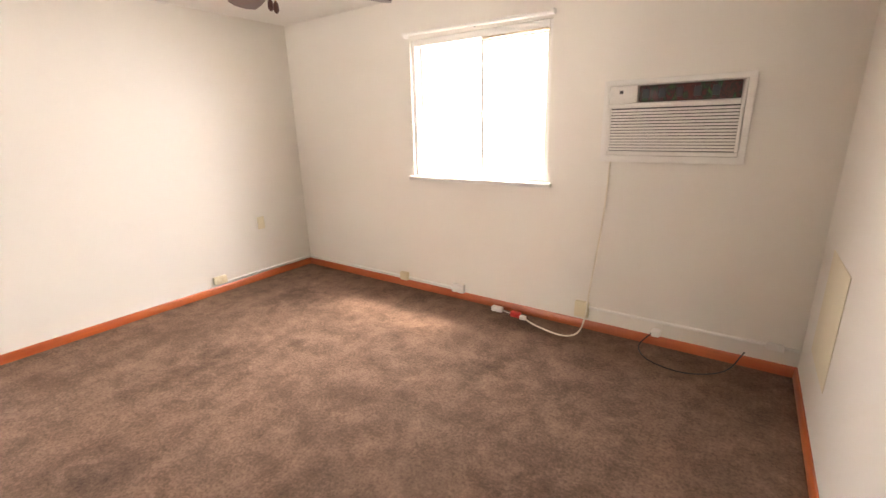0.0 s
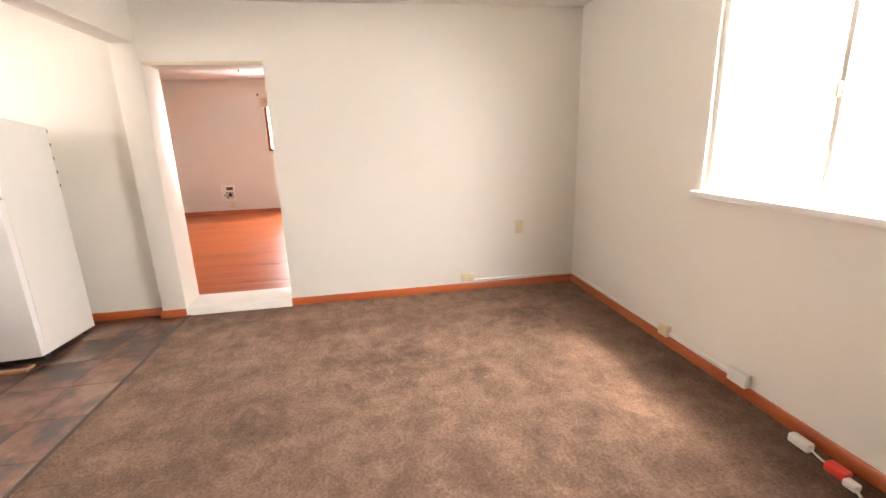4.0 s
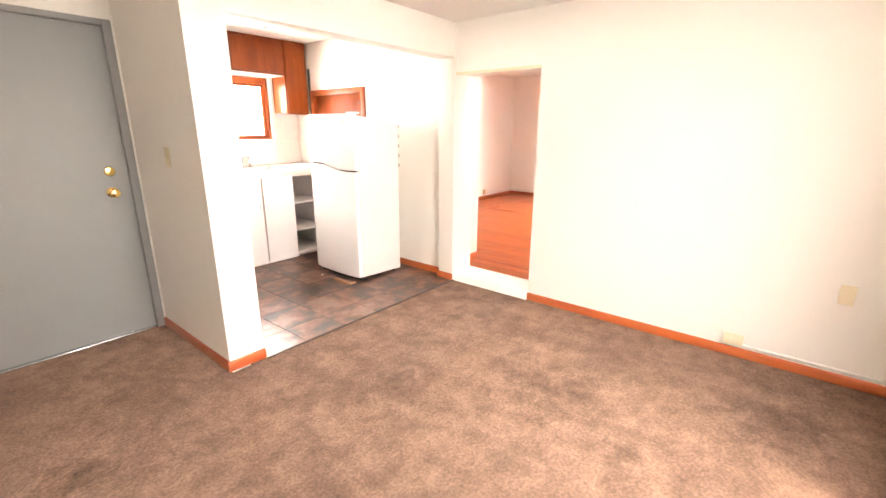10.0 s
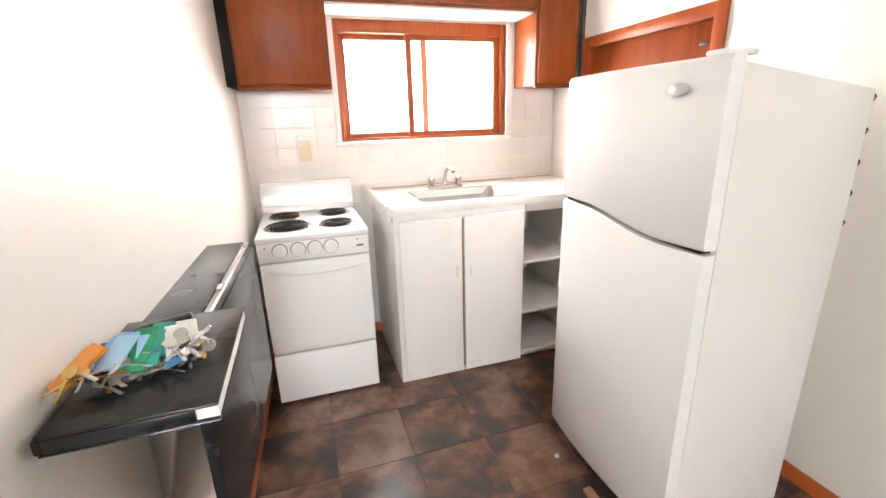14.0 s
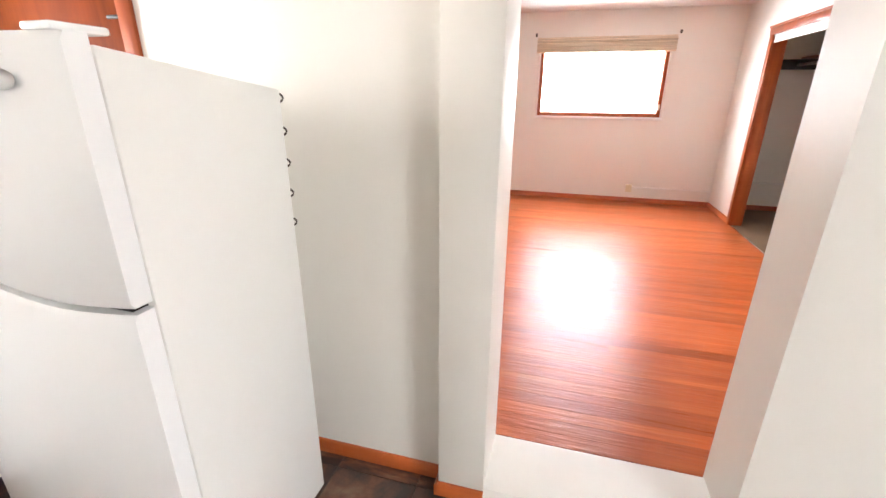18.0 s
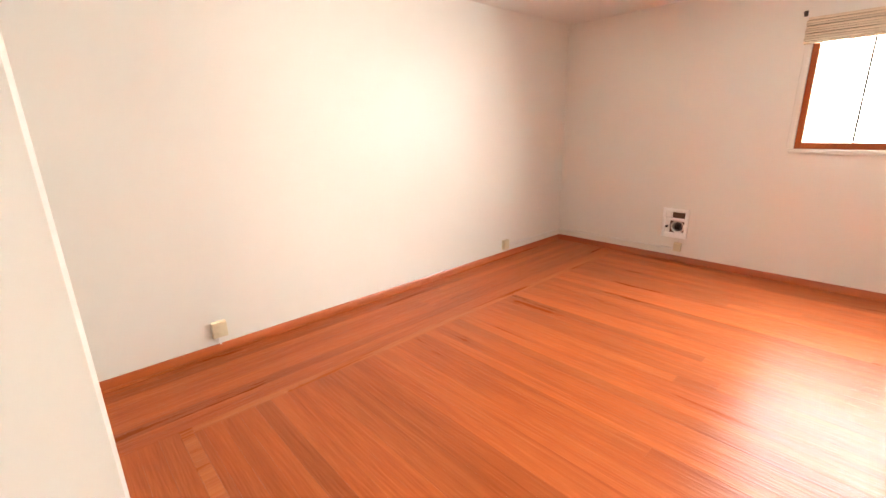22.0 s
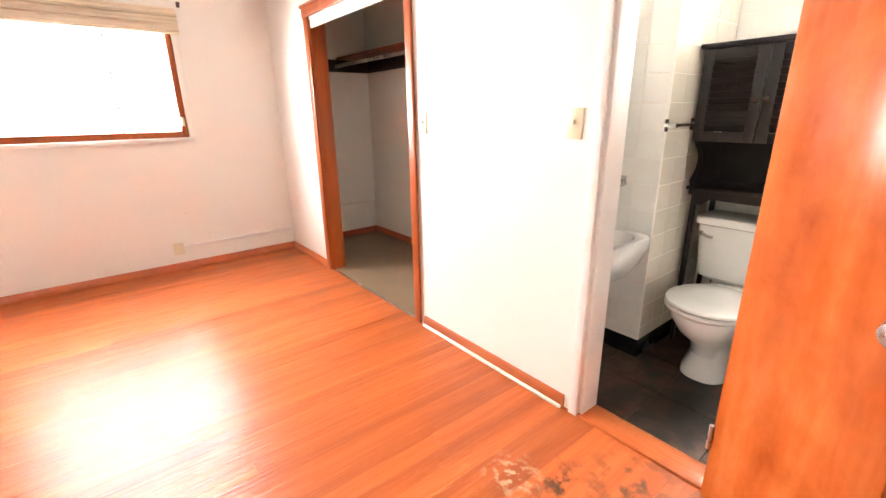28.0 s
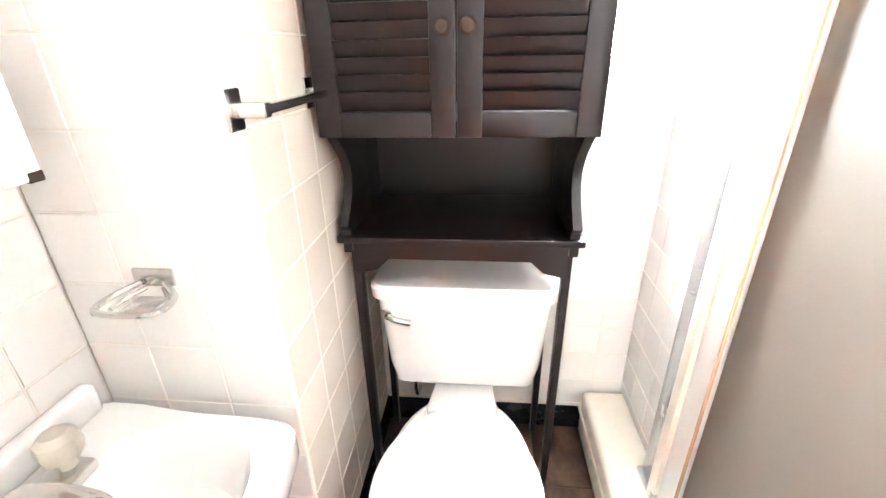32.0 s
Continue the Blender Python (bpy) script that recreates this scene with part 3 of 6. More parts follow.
# floors
solo("floor_carpet", bx((XW, XE, PY + 0.03, YN, -0.1, 0.0), (PX1, XE, DY, PY + 0.03, -0.1, 0.0)), CARPET,
     "worn brown cut-pile carpet with darker stains", kind="structure")
kfloor = solo("floor_kitchen", bx((KX, KE, KY, PY + 0.03, -0.1, -0.004)), GROUT, kind="structure")
bfloor = solo("floor_bedroom", bx((BX0, BX1, BY0, BY1, -0.1, BF - 0.004), (BX1, XJ, YJ, BY1, -0.1, BF - 0.004)), OAKGAP, kind="structure")
cfloor = solo("floor_closet", bx((BX0, BW - 0.24, BY1, CLY, -0.1, BF - 0.002)), LINO, "worn brown linoleum closet floor", kind="structure")
tfloor = solo("floor_bath", bx((BW, XJ, BY1, BN, -0.1, BF - 0.006)), GROUT, kind="structure")
solo("doorway_sill", prism([(-3.145, 0.0), (-3.165, 0.055), (-3.20, BF + 0.004), (-3.43, BF + 0.006), (-3.44, BF - 0.01), (-3.44, -0.05), (-3.145, -0.05)], 'y', DY0, DY1),
     TRIMW, "white painted sill with scuffed edge in doorway", kind="structure")
solo("bath_saddle", bx((BDX0, BDX1, BY1 - 0.012, BY1 + 0.115, BF - 0.02, BF + 0.012), bev=0.006), OAK_X, "worn wooden saddle strip in bathroom doorway", kind="structure")
solo("closet_track", bx((CLX0, CLX1, BY1 - 0.004, BY1 + 0.010, BF - 0.01, BF + 0.004), bev=0.002), ALU, kind="structure")
solo("carpet_edge_strip", bx((XW + 0.03, PX0, PY + 0.022, PY + 0.040, -0.002, 0.006), bev=0.002), GROUT, kind="structure")

# baseboards
BH, BT = 0.062, 0.014


def base_x(y, x0, x1, s, z=0.0, h=BH):
    """Baseboard along x on the face y; s is the side of the room."""
    pr = [(0, z), (s * BT, z), (s * BT, z + h - 0.012), (s * BT * 0.45, z + h), (0, z + h)]
    return solo("baseboard", prism([(y + a, b) for a, b in pr], 'x', x0, x1), BASEX, kind="structure")


def base_y(x, y0, y1, s, z=0.0, h=BH):
    pr = [(0, z), (s * BT, z), (s * BT, z + h - 0.012), (s * BT * 0.45, z + h), (0, z + h)]
    return solo("baseboard", prism([(x + a, b) for a, b in pr], 'y', y0, y1), BASEY, kind="structure")


base_x(YN, XW, XE, -1)
base_y(XW, DY1, YN - BT, 1)
base_y(XE, EXY, YN - BT, -1)
k = BT * 0.7071
solo("baseboard", prism([(CX, CY), (XE, EXY), (XE - k, EXY + k), (CX - k, CY + k)], 'z', 0.0, BH), BASEX, kind="structure")
base_y(CX, DY + 0.06, CY, -1, h=0.085)
base_y(PX1, DY, PY, 1)
base_x(PY, PX0, PX1 + BT, 1)
solo("baseboard", prism([(east(KY), KY), (east(PB), PB - 0.001), (east(PB) - BT, PB - 0.001), (east(KY) - BT, KY)], 'z', 0.0, BH), BASEY, kind="structure")
base_y(PX0, PB, PY, -1)
base_y(XW + 0.028, 0.215, DY0, 1, h=0.06)
base_x(0.215, KX + BT, XW + 0.028 + BT, -1, h=0.06)
base_y(KX, -0.90, 0.215 - BT, 1)
base_x(KY, -1.90, -1.76, 1)
base_y(BX0, BY0, BY1, 1, BF)
base_x(BY0, BX0 + BT, BX1, 1, BF)
base_y(XJ, DY1 + 0.02, BY1, -1, BF)
base_x(BY1, BX0 + BT, CLX0 - 0.075, -1, BF)
base_x(BY1, CLX1 + 0.075, BDX0 - 0.075, -1, BF)
base_x(CLY, BX0, BW - 0.24, -1, BF)
base_y(BX0, BY1 + 0.115, CLY - BT, 1, BF)
base_x(YJ, BX1, XJ, 1, BF)
solo("bath_base_strip", bx((TX, SX - 0.13, BN - 0.012, BN, BF, BF + 0.10), (TX, TX + 0.012, TY, BN - 0.012, BF, BF + 0.10), (BW, TX + 0.012, TY - 0.012, TY, BF, BF + 0.10), bev=0.002),
     BLACKP, "black rubber cove strip along tiled wall", kind="structure")
# shoe strips of raw wood below the baseboards in the bedroom
solo("trim", bx((CLX1 + 0.08, BDX0 - 0.08, BY1 - 0.030, BY1 - 0.014, BF - 0.002, BF + 0.014), bev=0.005), TRIMW, kind="structure")
solo("trim", bx((BX0 + 0.02, BX1, BY0 + 0.014, BY0 + 0.026, BF - 0.002, BF + 0.009), bev=0.003), OAK_L, kind="structure")

# ---- windows ----


def window_light_for(name, w, axis, plane, side, watts, colour, tilt=0, spread=180):
    a, b, z0, z1 = w
    c, zc = (a + b) / 2, (z0 + z1) / 2
    if axis == 'x':
        return window_light(name, c, plane, zc, 90 - tilt, 0 if side > 0 else 180, b - a, z1 - z0, watts, colour, spread)
    return window_light(name, plane, c, zc, 90 - tilt, -90 if side > 0 else 90, b - a, z1 - z0, watts, colour, spread)


window_light("daylight_living", -0.90, YN + 0.52, 1.92, 34, 180, 1.35, 0.88, 152, (0.88, 0.94, 1.0))
window_light_for("daylight_kitchen", WK, 'x', KY - 0.19, 1, 39.2, (0.92, 0.965, 1.0))
window_light_for("daylight_bedroom", WB, 'y', BX0 - 0.19, 1, 92, (0.80, 0.90, 1.0), tilt=16, spread=150)
window_light_for("daylight_bath", BWIN, 'x', BN + 0.18, -1, 56, (0.97, 0.98, 1.0))


def outside(w, axis, plane, side, g):
    """Bright hazy daylight beyond a window."""
    a, b, z0, z1 = w
    lo, hi = (plane, plane + 0.02) if side > 0 else (plane - 0.02, plane)
    bm = bx((a - g, b + g, lo, hi, z0 - 0.96, z1 + 0.8) if axis == 'x' else (lo, hi, a - g, b + g, z0 - 1.1, z1 + 0.8))
    solo("backdrop", bm, HAZE, kind="structure")


outside(WN, 'x', YN + 0.9, 1, 4.0)
outside(WK, 'x', KY - 0.9, -1, 2.0)
outside(WB, 'y', BX0 - 0.9, -1, 2.0)
outside(BWIN, 'x', BN + 0.95, 1, 1.2)


def pane(name, bm, parent):
    ob = part(name, bm, GLASS, parent)
    ob.visible_shadow = False
    return ob


# living room: white slider with a stained head
w1 = thing("window_1", (-1.16, YN + 0.08, WN[2]), "white sliding window with stained wooden head and white sill", "window", kind="structure")
a, b, z0, z1 = WN
part("window_frame", bx((a, a + 0.035, YN + 0.02, YN + 0.12, z0, z1), (b - 0.03, b, YN + 0.02, YN + 0.12, z0, z1),
                        (a + 0.035, b - 0.03, YN + 0.02, YN + 0.12, z0, z0 + 0.035), bev=0.004), TRIMW, w1)
part("window_head", bx((a + 0.035, b - 0.03, YN + 0.01, YN + 0.12, z1 - 0.045, z1), bev=0.004), TRIMW, w1)
part("head_liner", bx((-1.08, b - 0.03, YN + 0.004, YN + 0.05, z1 - 0.06, z1 - 0.046), bev=0.003), BLIND, w1, "pale orange wooden head liner")
part("sash", bx((-1.112, -1.087, YN + 0.05, YN + 0.075, z0 + 0.035, z1 - 0.045), (b - 0.055, b - 0.03, YN + 0.05, YN + 0.075, z0 + 0.035, z1 - 0.045),
                (-1.087, b - 0.055, YN + 0.05, YN + 0.075, z0 + 0.035, z0 + 0.055), (-1.087, b - 0.055, YN + 0.05, YN + 0.075, z1 - 0.070, z1 - 0.045), bev=0.003), TRIMW, w1)
part("sash", bx((a + 0.035, a + 0.058, YN + 0.085, YN + 0.11, z0 + 0.035, z1 - 0.045), (-1.107, -1.082, YN + 0.085, YN + 0.11, z0 + 0.035, z1 - 0.045), bev=0.003), TRIMW, w1)
part("latch", bx((-1.110, -1.094, YN + 0.035, YN + 0.05, 1.42, 1.48), bev=0.004), IVORY, w1)
pane("pane", bx((-1.087, b - 0.055, YN + 0.060, YN + 0.064, z0 + 0.055, z1 - 0.07)), w1)
pane("pane", bx((a + 0.058, -1.107, YN + 0.096, YN + 0.100, z0 + 0.035, z1 - 0.045)), w1)
part("window_sill", bx((a - 0.03, b + 0.03, YN - 0.045, YN + 0.02, z0 - 0.028, z0 + 0.002), bev=0.005), TRIMW, w1)
rodw = thing("curtain_rod", (-1.16, YN - 0.03, 2.05), "thin white curtain rod with small end brackets", "curtain rod")
part("pole", rod(((-1.730, YN - 0.045, 2.040), (-0.545, YN - 0.045, 2.020)), r=0.013), WPLAS, rodw)
for x in (-1.715, -1.13, -0.56):
    part("bracket", bx((x - 0.009, x + 0.009, YN - 0.055, YN, 2.015, 2.045), bev=0.003), WPLAS, rodw)

# kitchen: stained wooden slider
w2 = thing("window_2", (-2.3, KY - 0.08, WK[2]), "red-brown wooden sliding window over the sink", "window", kind="structure")
a, b, z0, z1 = WK
Y = KY
part("window_frame", bx((a, a + 0.03, Y - 0.13, Y - 0.02, z0, z1), (b - 0.03, b, Y - 0.13, Y - 0.02, z0, z1), (a + 0.03, b - 0.03, Y - 0.13, Y - 0.02, z1 - 0.07, z1),
                        (a + 0.03, b - 0.03, Y - 0.13, Y - 0.02, z0, z0 + 0.02), bev=0.003), TRIMO, w2)
for s0, s1, d in ((-2.82, -2.190, 0.0), (-2.335, -1.785, 0.035)):
    sash = part("sash", bx((s0, s0 + 0.038, Y - 0.075 - d, Y - 0.045 - d, z0 + 0.02, z1 - 0.07), (s1 - 0.038, s1, Y - 0.075 - d, Y - 0.045 - d, z0 + 0.02, z1 - 0.07),
                           (s0 + 0.038, s1 - 0.038, Y - 0.075 - d, Y - 0.045 - d, z0 + 0.02, z0 + 0.05), (s0 + 0.038, s1 - 0.038, Y - 0.075 - d, Y - 0.045 - d, z1 - 0.10, z1 - 0.07), bev=0.003), TRIMO, w2)
    pane("pane", bx((s0 + 0.038, s1 - 0.038, Y - 0.062 - d, Y - 0.058 - d, z0 + 0.05, z1 - 0.10)), sash)
part("screen_bar", bx((-2.725, -2.712, Y - 0.135, Y - 0.125, z0 + 0.02, z1 - 0.07)), ALU, w2)
part("window_sill", bx((a - 0.04, b + 0.04, Y - 0.02, Y + 0.022, z0 - 0.025, z0 + 0.004), bev=0.004), TRIMW, w2)
part("casing", bx((a - 0.045, a, Y - 0.02, Y + 0.012, z0, z1), (b, b + 0.03, Y - 0.02, Y + 0.012, z0, z1), bev=0.003), TRIMW, w2)

# bedroom: wooden window with a rolled bamboo blind
w3 = thing("window_3", (BX0 - 0.08, 0.9, WB[2]), "brown wooden window under a raised bamboo blind", "window", kind="structure")
a, b, z0, z1 = WB
X = BX0
part("window_frame", bx((X - 0.12, X - 0.015, a, a + 0.045, z0, z1), (X - 0.12, X - 0.015, b - 0.045, b, z0, z1), (X - 0.12, X - 0.015, a + 0.045, b - 0.045, z0, z0 + 0.05),
                        (X - 0.12, X - 0.015, a + 0.045, b - 0.045, z1 - 0.05, z1), bev=0.004), TRIMO, w3)
for y in (0.46, 1.235):
    part("mullion", bx((X - 0.10, X - 0.08, y - 0.007, y + 0.007, z0 + 0.05, z1 - 0.05)), BRONZE, w3)
for y0, y1 in ((a + 0.045, 0.454), (0.466, 1.229), (1.241, b - 0.045)):
    pane("pane", bx((X - 0.093, X - 0.089, y0, y1, z0 + 0.05, z1 - 0.05)), w3)
part("latch", bx((X - 0.015, X + 0.012, b - 0.038, b - 0.018, z0 + 0.09, z0 + 0.16), bev=0.004), IVORY, w3)
part("window_sill", bx((X - 0.015, X + 0.022, a - 0.03, b + 0.03, z0 - 0.035, z0 - 0.002), bev=0.005), TRIMW, w3)
part("casing", bx((X - 0.015, X + 0.008, a - 0.045, a, z0, z1 + 0.03), (X - 0.015, X + 0.008, b, b + 0.045, z0, z1 + 0.03), bev=0.003), PAINT, w3)
blind = thing("roller_blind", (X + 0.03, 0.9, 2.06), "rolled-up bamboo slat blind above bedroom window", "blind")
for k in range(9):
    zz = 1.966 + k * 0.0178
    dx = 0.03 + 0.012 * math.sin(k * 1.9)
    part("slat", bx((X + 0.012, X + dx + 0.012, a - 0.055, b + 0.055, zz, zz + 0.0176), bev=0.005), BLIND, blind)
part("headrail", bx((X + 0.0, X + 0.03, a - 0.05, b + 0.05, 2.131, 2.150), bev=0.003), BLIND, blind)
for y in (0.045, 1.755):
    hook = thing("curtain_bracket", (X, y, 2.18), "small dark metal curtain bracket", "bracket", group="curtain brackets")
    part("plate", bx((X, X + 0.006, y - 0.012, y + 0.012, 2.165, 2.205), bev=0.002), BRONZE, hook)
    part("cup", rod(((X + 0.004, y, 2.19), (X + 0.05, y, 2.185)), r=0.009), BRONZE, hook)

# bathroom window
w4 = thing("window_4", (-4.29, BN + 0.07, BWIN[2]), "small white bathroom window with aluminium slider", "window", kind="structure")
a, b, z0, z1 = BWIN
part("window_frame", bx((a, a + 0.03, BN + 0.02, BN + 0.11, z0, z1), (b - 0.03, b, BN + 0.02, BN + 0.11, z0, z1), (a + 0.03, b - 0.03, BN + 0.02, BN + 0.11, z0, z0 + 0.03),
                        (a + 0.03, b - 0.03, BN + 0.02, BN + 0.11, z1 - 0.03, z1), bev=0.003), TRIMW, w4)
part("latch", bx((b - 0.045, b - 0.028, BN + 0.01, BN + 0.02, 1.39, 1.42), bev=0.002), ALU, w4)
pane("pane", bx((a + 0.03, b - 0.03, BN + 0.06, BN + 0.064, z0 + 0.03, z1 - 0.03)), w4)
part("window_sill", bx((a - 0.02, b, BN - 0.014, BN + 0.02, z0 - 0.03, z0 + 0.002), bev=0.004), TRIMW, w4)

# ---- doors and casings ----
gd = thing("door_1", (-0.5, DY - 0.03, 0.0), "closed grey painted steel entrance door", "door", kind="structure")
part("leaf", bx((-0.918, -0.052, DY - 0.075, DY - 0.03, 0.012, 2.035), bev=0.003), GREYD, gd)
part("frame", bx((-0.965, -0.918, DY - 0.16, DY + 0.008, 0.0, 2.07), (-0.052, -0.005, DY - 0.16, DY + 0.008, 0.0, 2.07), (-0.918, -0.052, DY - 0.16, DY + 0.008, 2.035, 2.07), bev=0.004), GREYD, gd)
for z in (0.24, 1.02, 1.80):
    hg = part("hinge", bx((-0.055, -0.048, DY - 0.045, DY - 0.010, z - 0.05, z + 0.05), bev=0.002), STEEL, gd, "painted steel hinge")
    part("pin", rod(((-0.048, DY - 0.012, z - 0.052), (-0.048, DY - 0.012, z + 0.052)), r=0.007), STEEL, hg)
kn = part("knob", lathe([(0.032, 0.0), (0.034, 0.004), (0.014, 0.012), (0.012, 0.03), (0.027, 0.042), (0.031, 0.055), (0.026, 0.068), (0.008, 0.073)],
                        m=Matrix.Translation((-0.812, DY - 0.03, 1.010)) @ pose(0, 0, 0, -90)), BRASS, gd, "polished brass knob")
part("deadbolt", lathe([(0.031, 0.0), (0.031, 0.010), (0.026, 0.018), (0.010, 0.020)], m=Matrix.Translation((-0.816, DY - 0.03, 1.148)) @ pose(0, 0, 0, -90)), BRASS, gd, "brass deadbolt rosette")
part("threshold", bx((-0.918, -0.052, DY - 0.14, DY + 0.004, -0.01, 0.012), bev=0.004), ALU, gd)
solo("trim", bx((PX1 + 0.001, -0.966, DY, DY + 0.012, 0.09, 2.12), (-0.004, 0.03, DY, DY + 0.012, 0.0, 2.12), bev=0.002), PAINT, kind="structure")

solo("doorway_head_trim", bx((XW, XW + 0.006, DY0, DY1, DZ - 0.012, DZ + 0.012)), IVORY, kind="structure")
# pantry door in the kitchen
pd = thing("door_2", (KX - 0.03, -1.35, 0.0), "red-brown stained wooden pantry door, closed", "door", kind="structure")
part("leaf", bx((KX - 0.07, KX - 0.03, -1.775, -0.93, 0.01, 1.797), bev=0.003), CABW, pd)
part("casing", bx((KX, KX + 0.016, -0.93, -0.868, 0, 1.857), (KX, KX + 0.016, -1.835, -1.775, 0, 1.857), (KX, KX + 0.016, -1.775, -0.93, 1.797, 1.857), bev=0.004), TRIMO, pd)
part("jamb", bx((KX - 0.12, KX, -0.93, -0.905, 0, 1.822), (KX - 0.12, KX, -1.80, -1.775, 0, 1.822), (KX - 0.12, KX, -1.775, -0.93, 1.797, 1.822)), TRIMO, pd)
hk = part("hook", bx((KX - 0.03, KX - 0.018, -1.02, -0.955, 1.70, 1.712), bev=0.002), BLACKM, pd)
part("lock_plate", bx((KX - 0.03, KX - 0.022, -1.69, -1.64, 1.10, 1.20), bev=0.003), BLACKM, pd)

# closet casing
cl = thing("closet_casing", (-6.75, BY1, BF), "red-stained wooden casing round the open closet", "door casing", kind="structure")
cz, cw = CLZ, 0.075
part("jamb", bx((CLX0 - 0.002, CLX0 + 0.020, BY1 - 0.004, BY1 + 0.118, BF, cz - 0.02), bev=0.003), TRIMO, cl)
part("jamb", bx((CLX1 - 0.020, CLX1 + 0.002, BY1 - 0.004, BY1 + 0.118, BF, cz - 0.02), bev=0.003), TRIMO, cl)
part("casing", bx((CLX0 - cw + 0.015, CLX0 + 0.015, BY1 - 0.020, BY1 - 0.004, BF, cz), bev=0.004), TRIMO, cl)
part("casing", bx((CLX1 - 0.015, CLX1 + 0.045, BY1 - 0.020, BY1 - 0.004, BF, cz), bev=0.004), TRIMO, cl)
part("head_casing", bx((CLX0 - cw, CLX1 + 0.05, BY1 - 0.022, BY1 - 0.004, cz, cz + 0.065), (CLX0 - cw - 0.01, CLX1 + 0.06, BY1 - 0.032, BY1 - 0.004, cz + 0.065, cz + 0.085), bev=0.004), TRIMO, cl)
part("valance", bx((CLX0 + 0.02, CLX1 - 0.02, BY1 + 0.0, BY1 + 0.018, cz - 0.075, cz - 0.0), bev=0.003), TRIMW, cl, "white painted track valance")
part("strike_strip", bx((CLX1 - 0.026, CLX1 - 0.020, BY1 + 0.002, BY1 + 0.03, 1.30, cz - 0.075)), TRIMW, cl)
sh = thing("closet_shelf", (-7.0, 3.2, 1.72), "dark brown closet shelf with hanging rod", "shelf")
part("shelf_board", bx((BX0 + 0.001, BW - 0.241, CLY - 0.34, CLY - 0.001, 1.86, 1.882), bev=0.003), CABW, sh)
part("cleat", bx((BX0 + 0.001, BW - 0.241, CLY - 0.02, CLY - 0.001, 1.75, 1.86), bev=0.003), ESPR, sh)
part("cleat", bx((BX0 + 0.001, BX0 + 0.02, BY1 + 0.2, CLY - 0.02, 1.75, 1.86), bev=0.003), ESPR, sh)
part("rod", rod(((BX0 + 0.002, CLY - 0.36, 1.80), (BW - 0.242, CLY - 0.36, 1.80)), r=0.016), STEEL, sh)
solo("conduit", rod(((BX0 + 0.013, BY1 + 0.16, 0.42), (BX0 + 0.013, CLY - 0.01, 0.42)), r=0.010), WPLAS, "white surface conduit inside closet", "conduit")

# bathroom doorway: white casing and the open stained door
solo("door_casing", bx((BDX0 - 0.042, BDX0, BY1 - 0.018, BY1 - 0.0, BF, BDZ + 0.06), (BDX0, BDX1, BY1 - 0.018, BY1, BDZ, BDZ + 0.06), (BDX1, BDX1 + 0.06, BY1 - 0.018, BY1, BF, BDZ + 0.06), bev=0.004),
     TRIMW, "white painted bathroom door casing", kind="structure")
solo("door_jamb", bx((BDX0, BDX0 + 0.018, BY1, BY1 + 0.115, BF, BDZ), (BDX1 - 0.018, BDX1, BY1, BY1 + 0.115, BF, BDZ), bev=0.003), TRIMW, kind="structure")
DA = radians(-40)
bd = thing("door_3", (BDX1 - 0.012, BY1 - 0.025, BF), "open worn orange-stained flush bathroom door", "door", kind="structure")
bd.rotation_euler = (0, 0, DA)


def local(name, bm, material, parent, label=""):
    ob = new(name, to_mesh(name, bm, material))
    ob.parent = parent
    return tagged(ob, label)


local("leaf", bx((0.0, 0.50, -0.018, 0.018, 0.012, 1.96), bev=0.003), DOORO, bd)
for s in (-1, 1):
    local("door_knob", lathe([(0.030, 0.0), (0.031, 0.004), (0.012, 0.010), (0.011, 0.028), (0.026, 0.040), (0.029, 0.052), (0.02, 0.064), (0.005, 0.067)],
                             m=Matrix.Translation((0.475, s * 0.018, 0.885)) @ pose(0, 0, 0, -90 * s)), STEEL, bd, "dull metal knob")
for z in (0.25, 1.70):
    local("hinge", rod(((0.0, -0.024, z - 0.045), (0.0, -0.024, z + 0.045)), r=0.007), STEEL, bd)

# ---- living room things ----


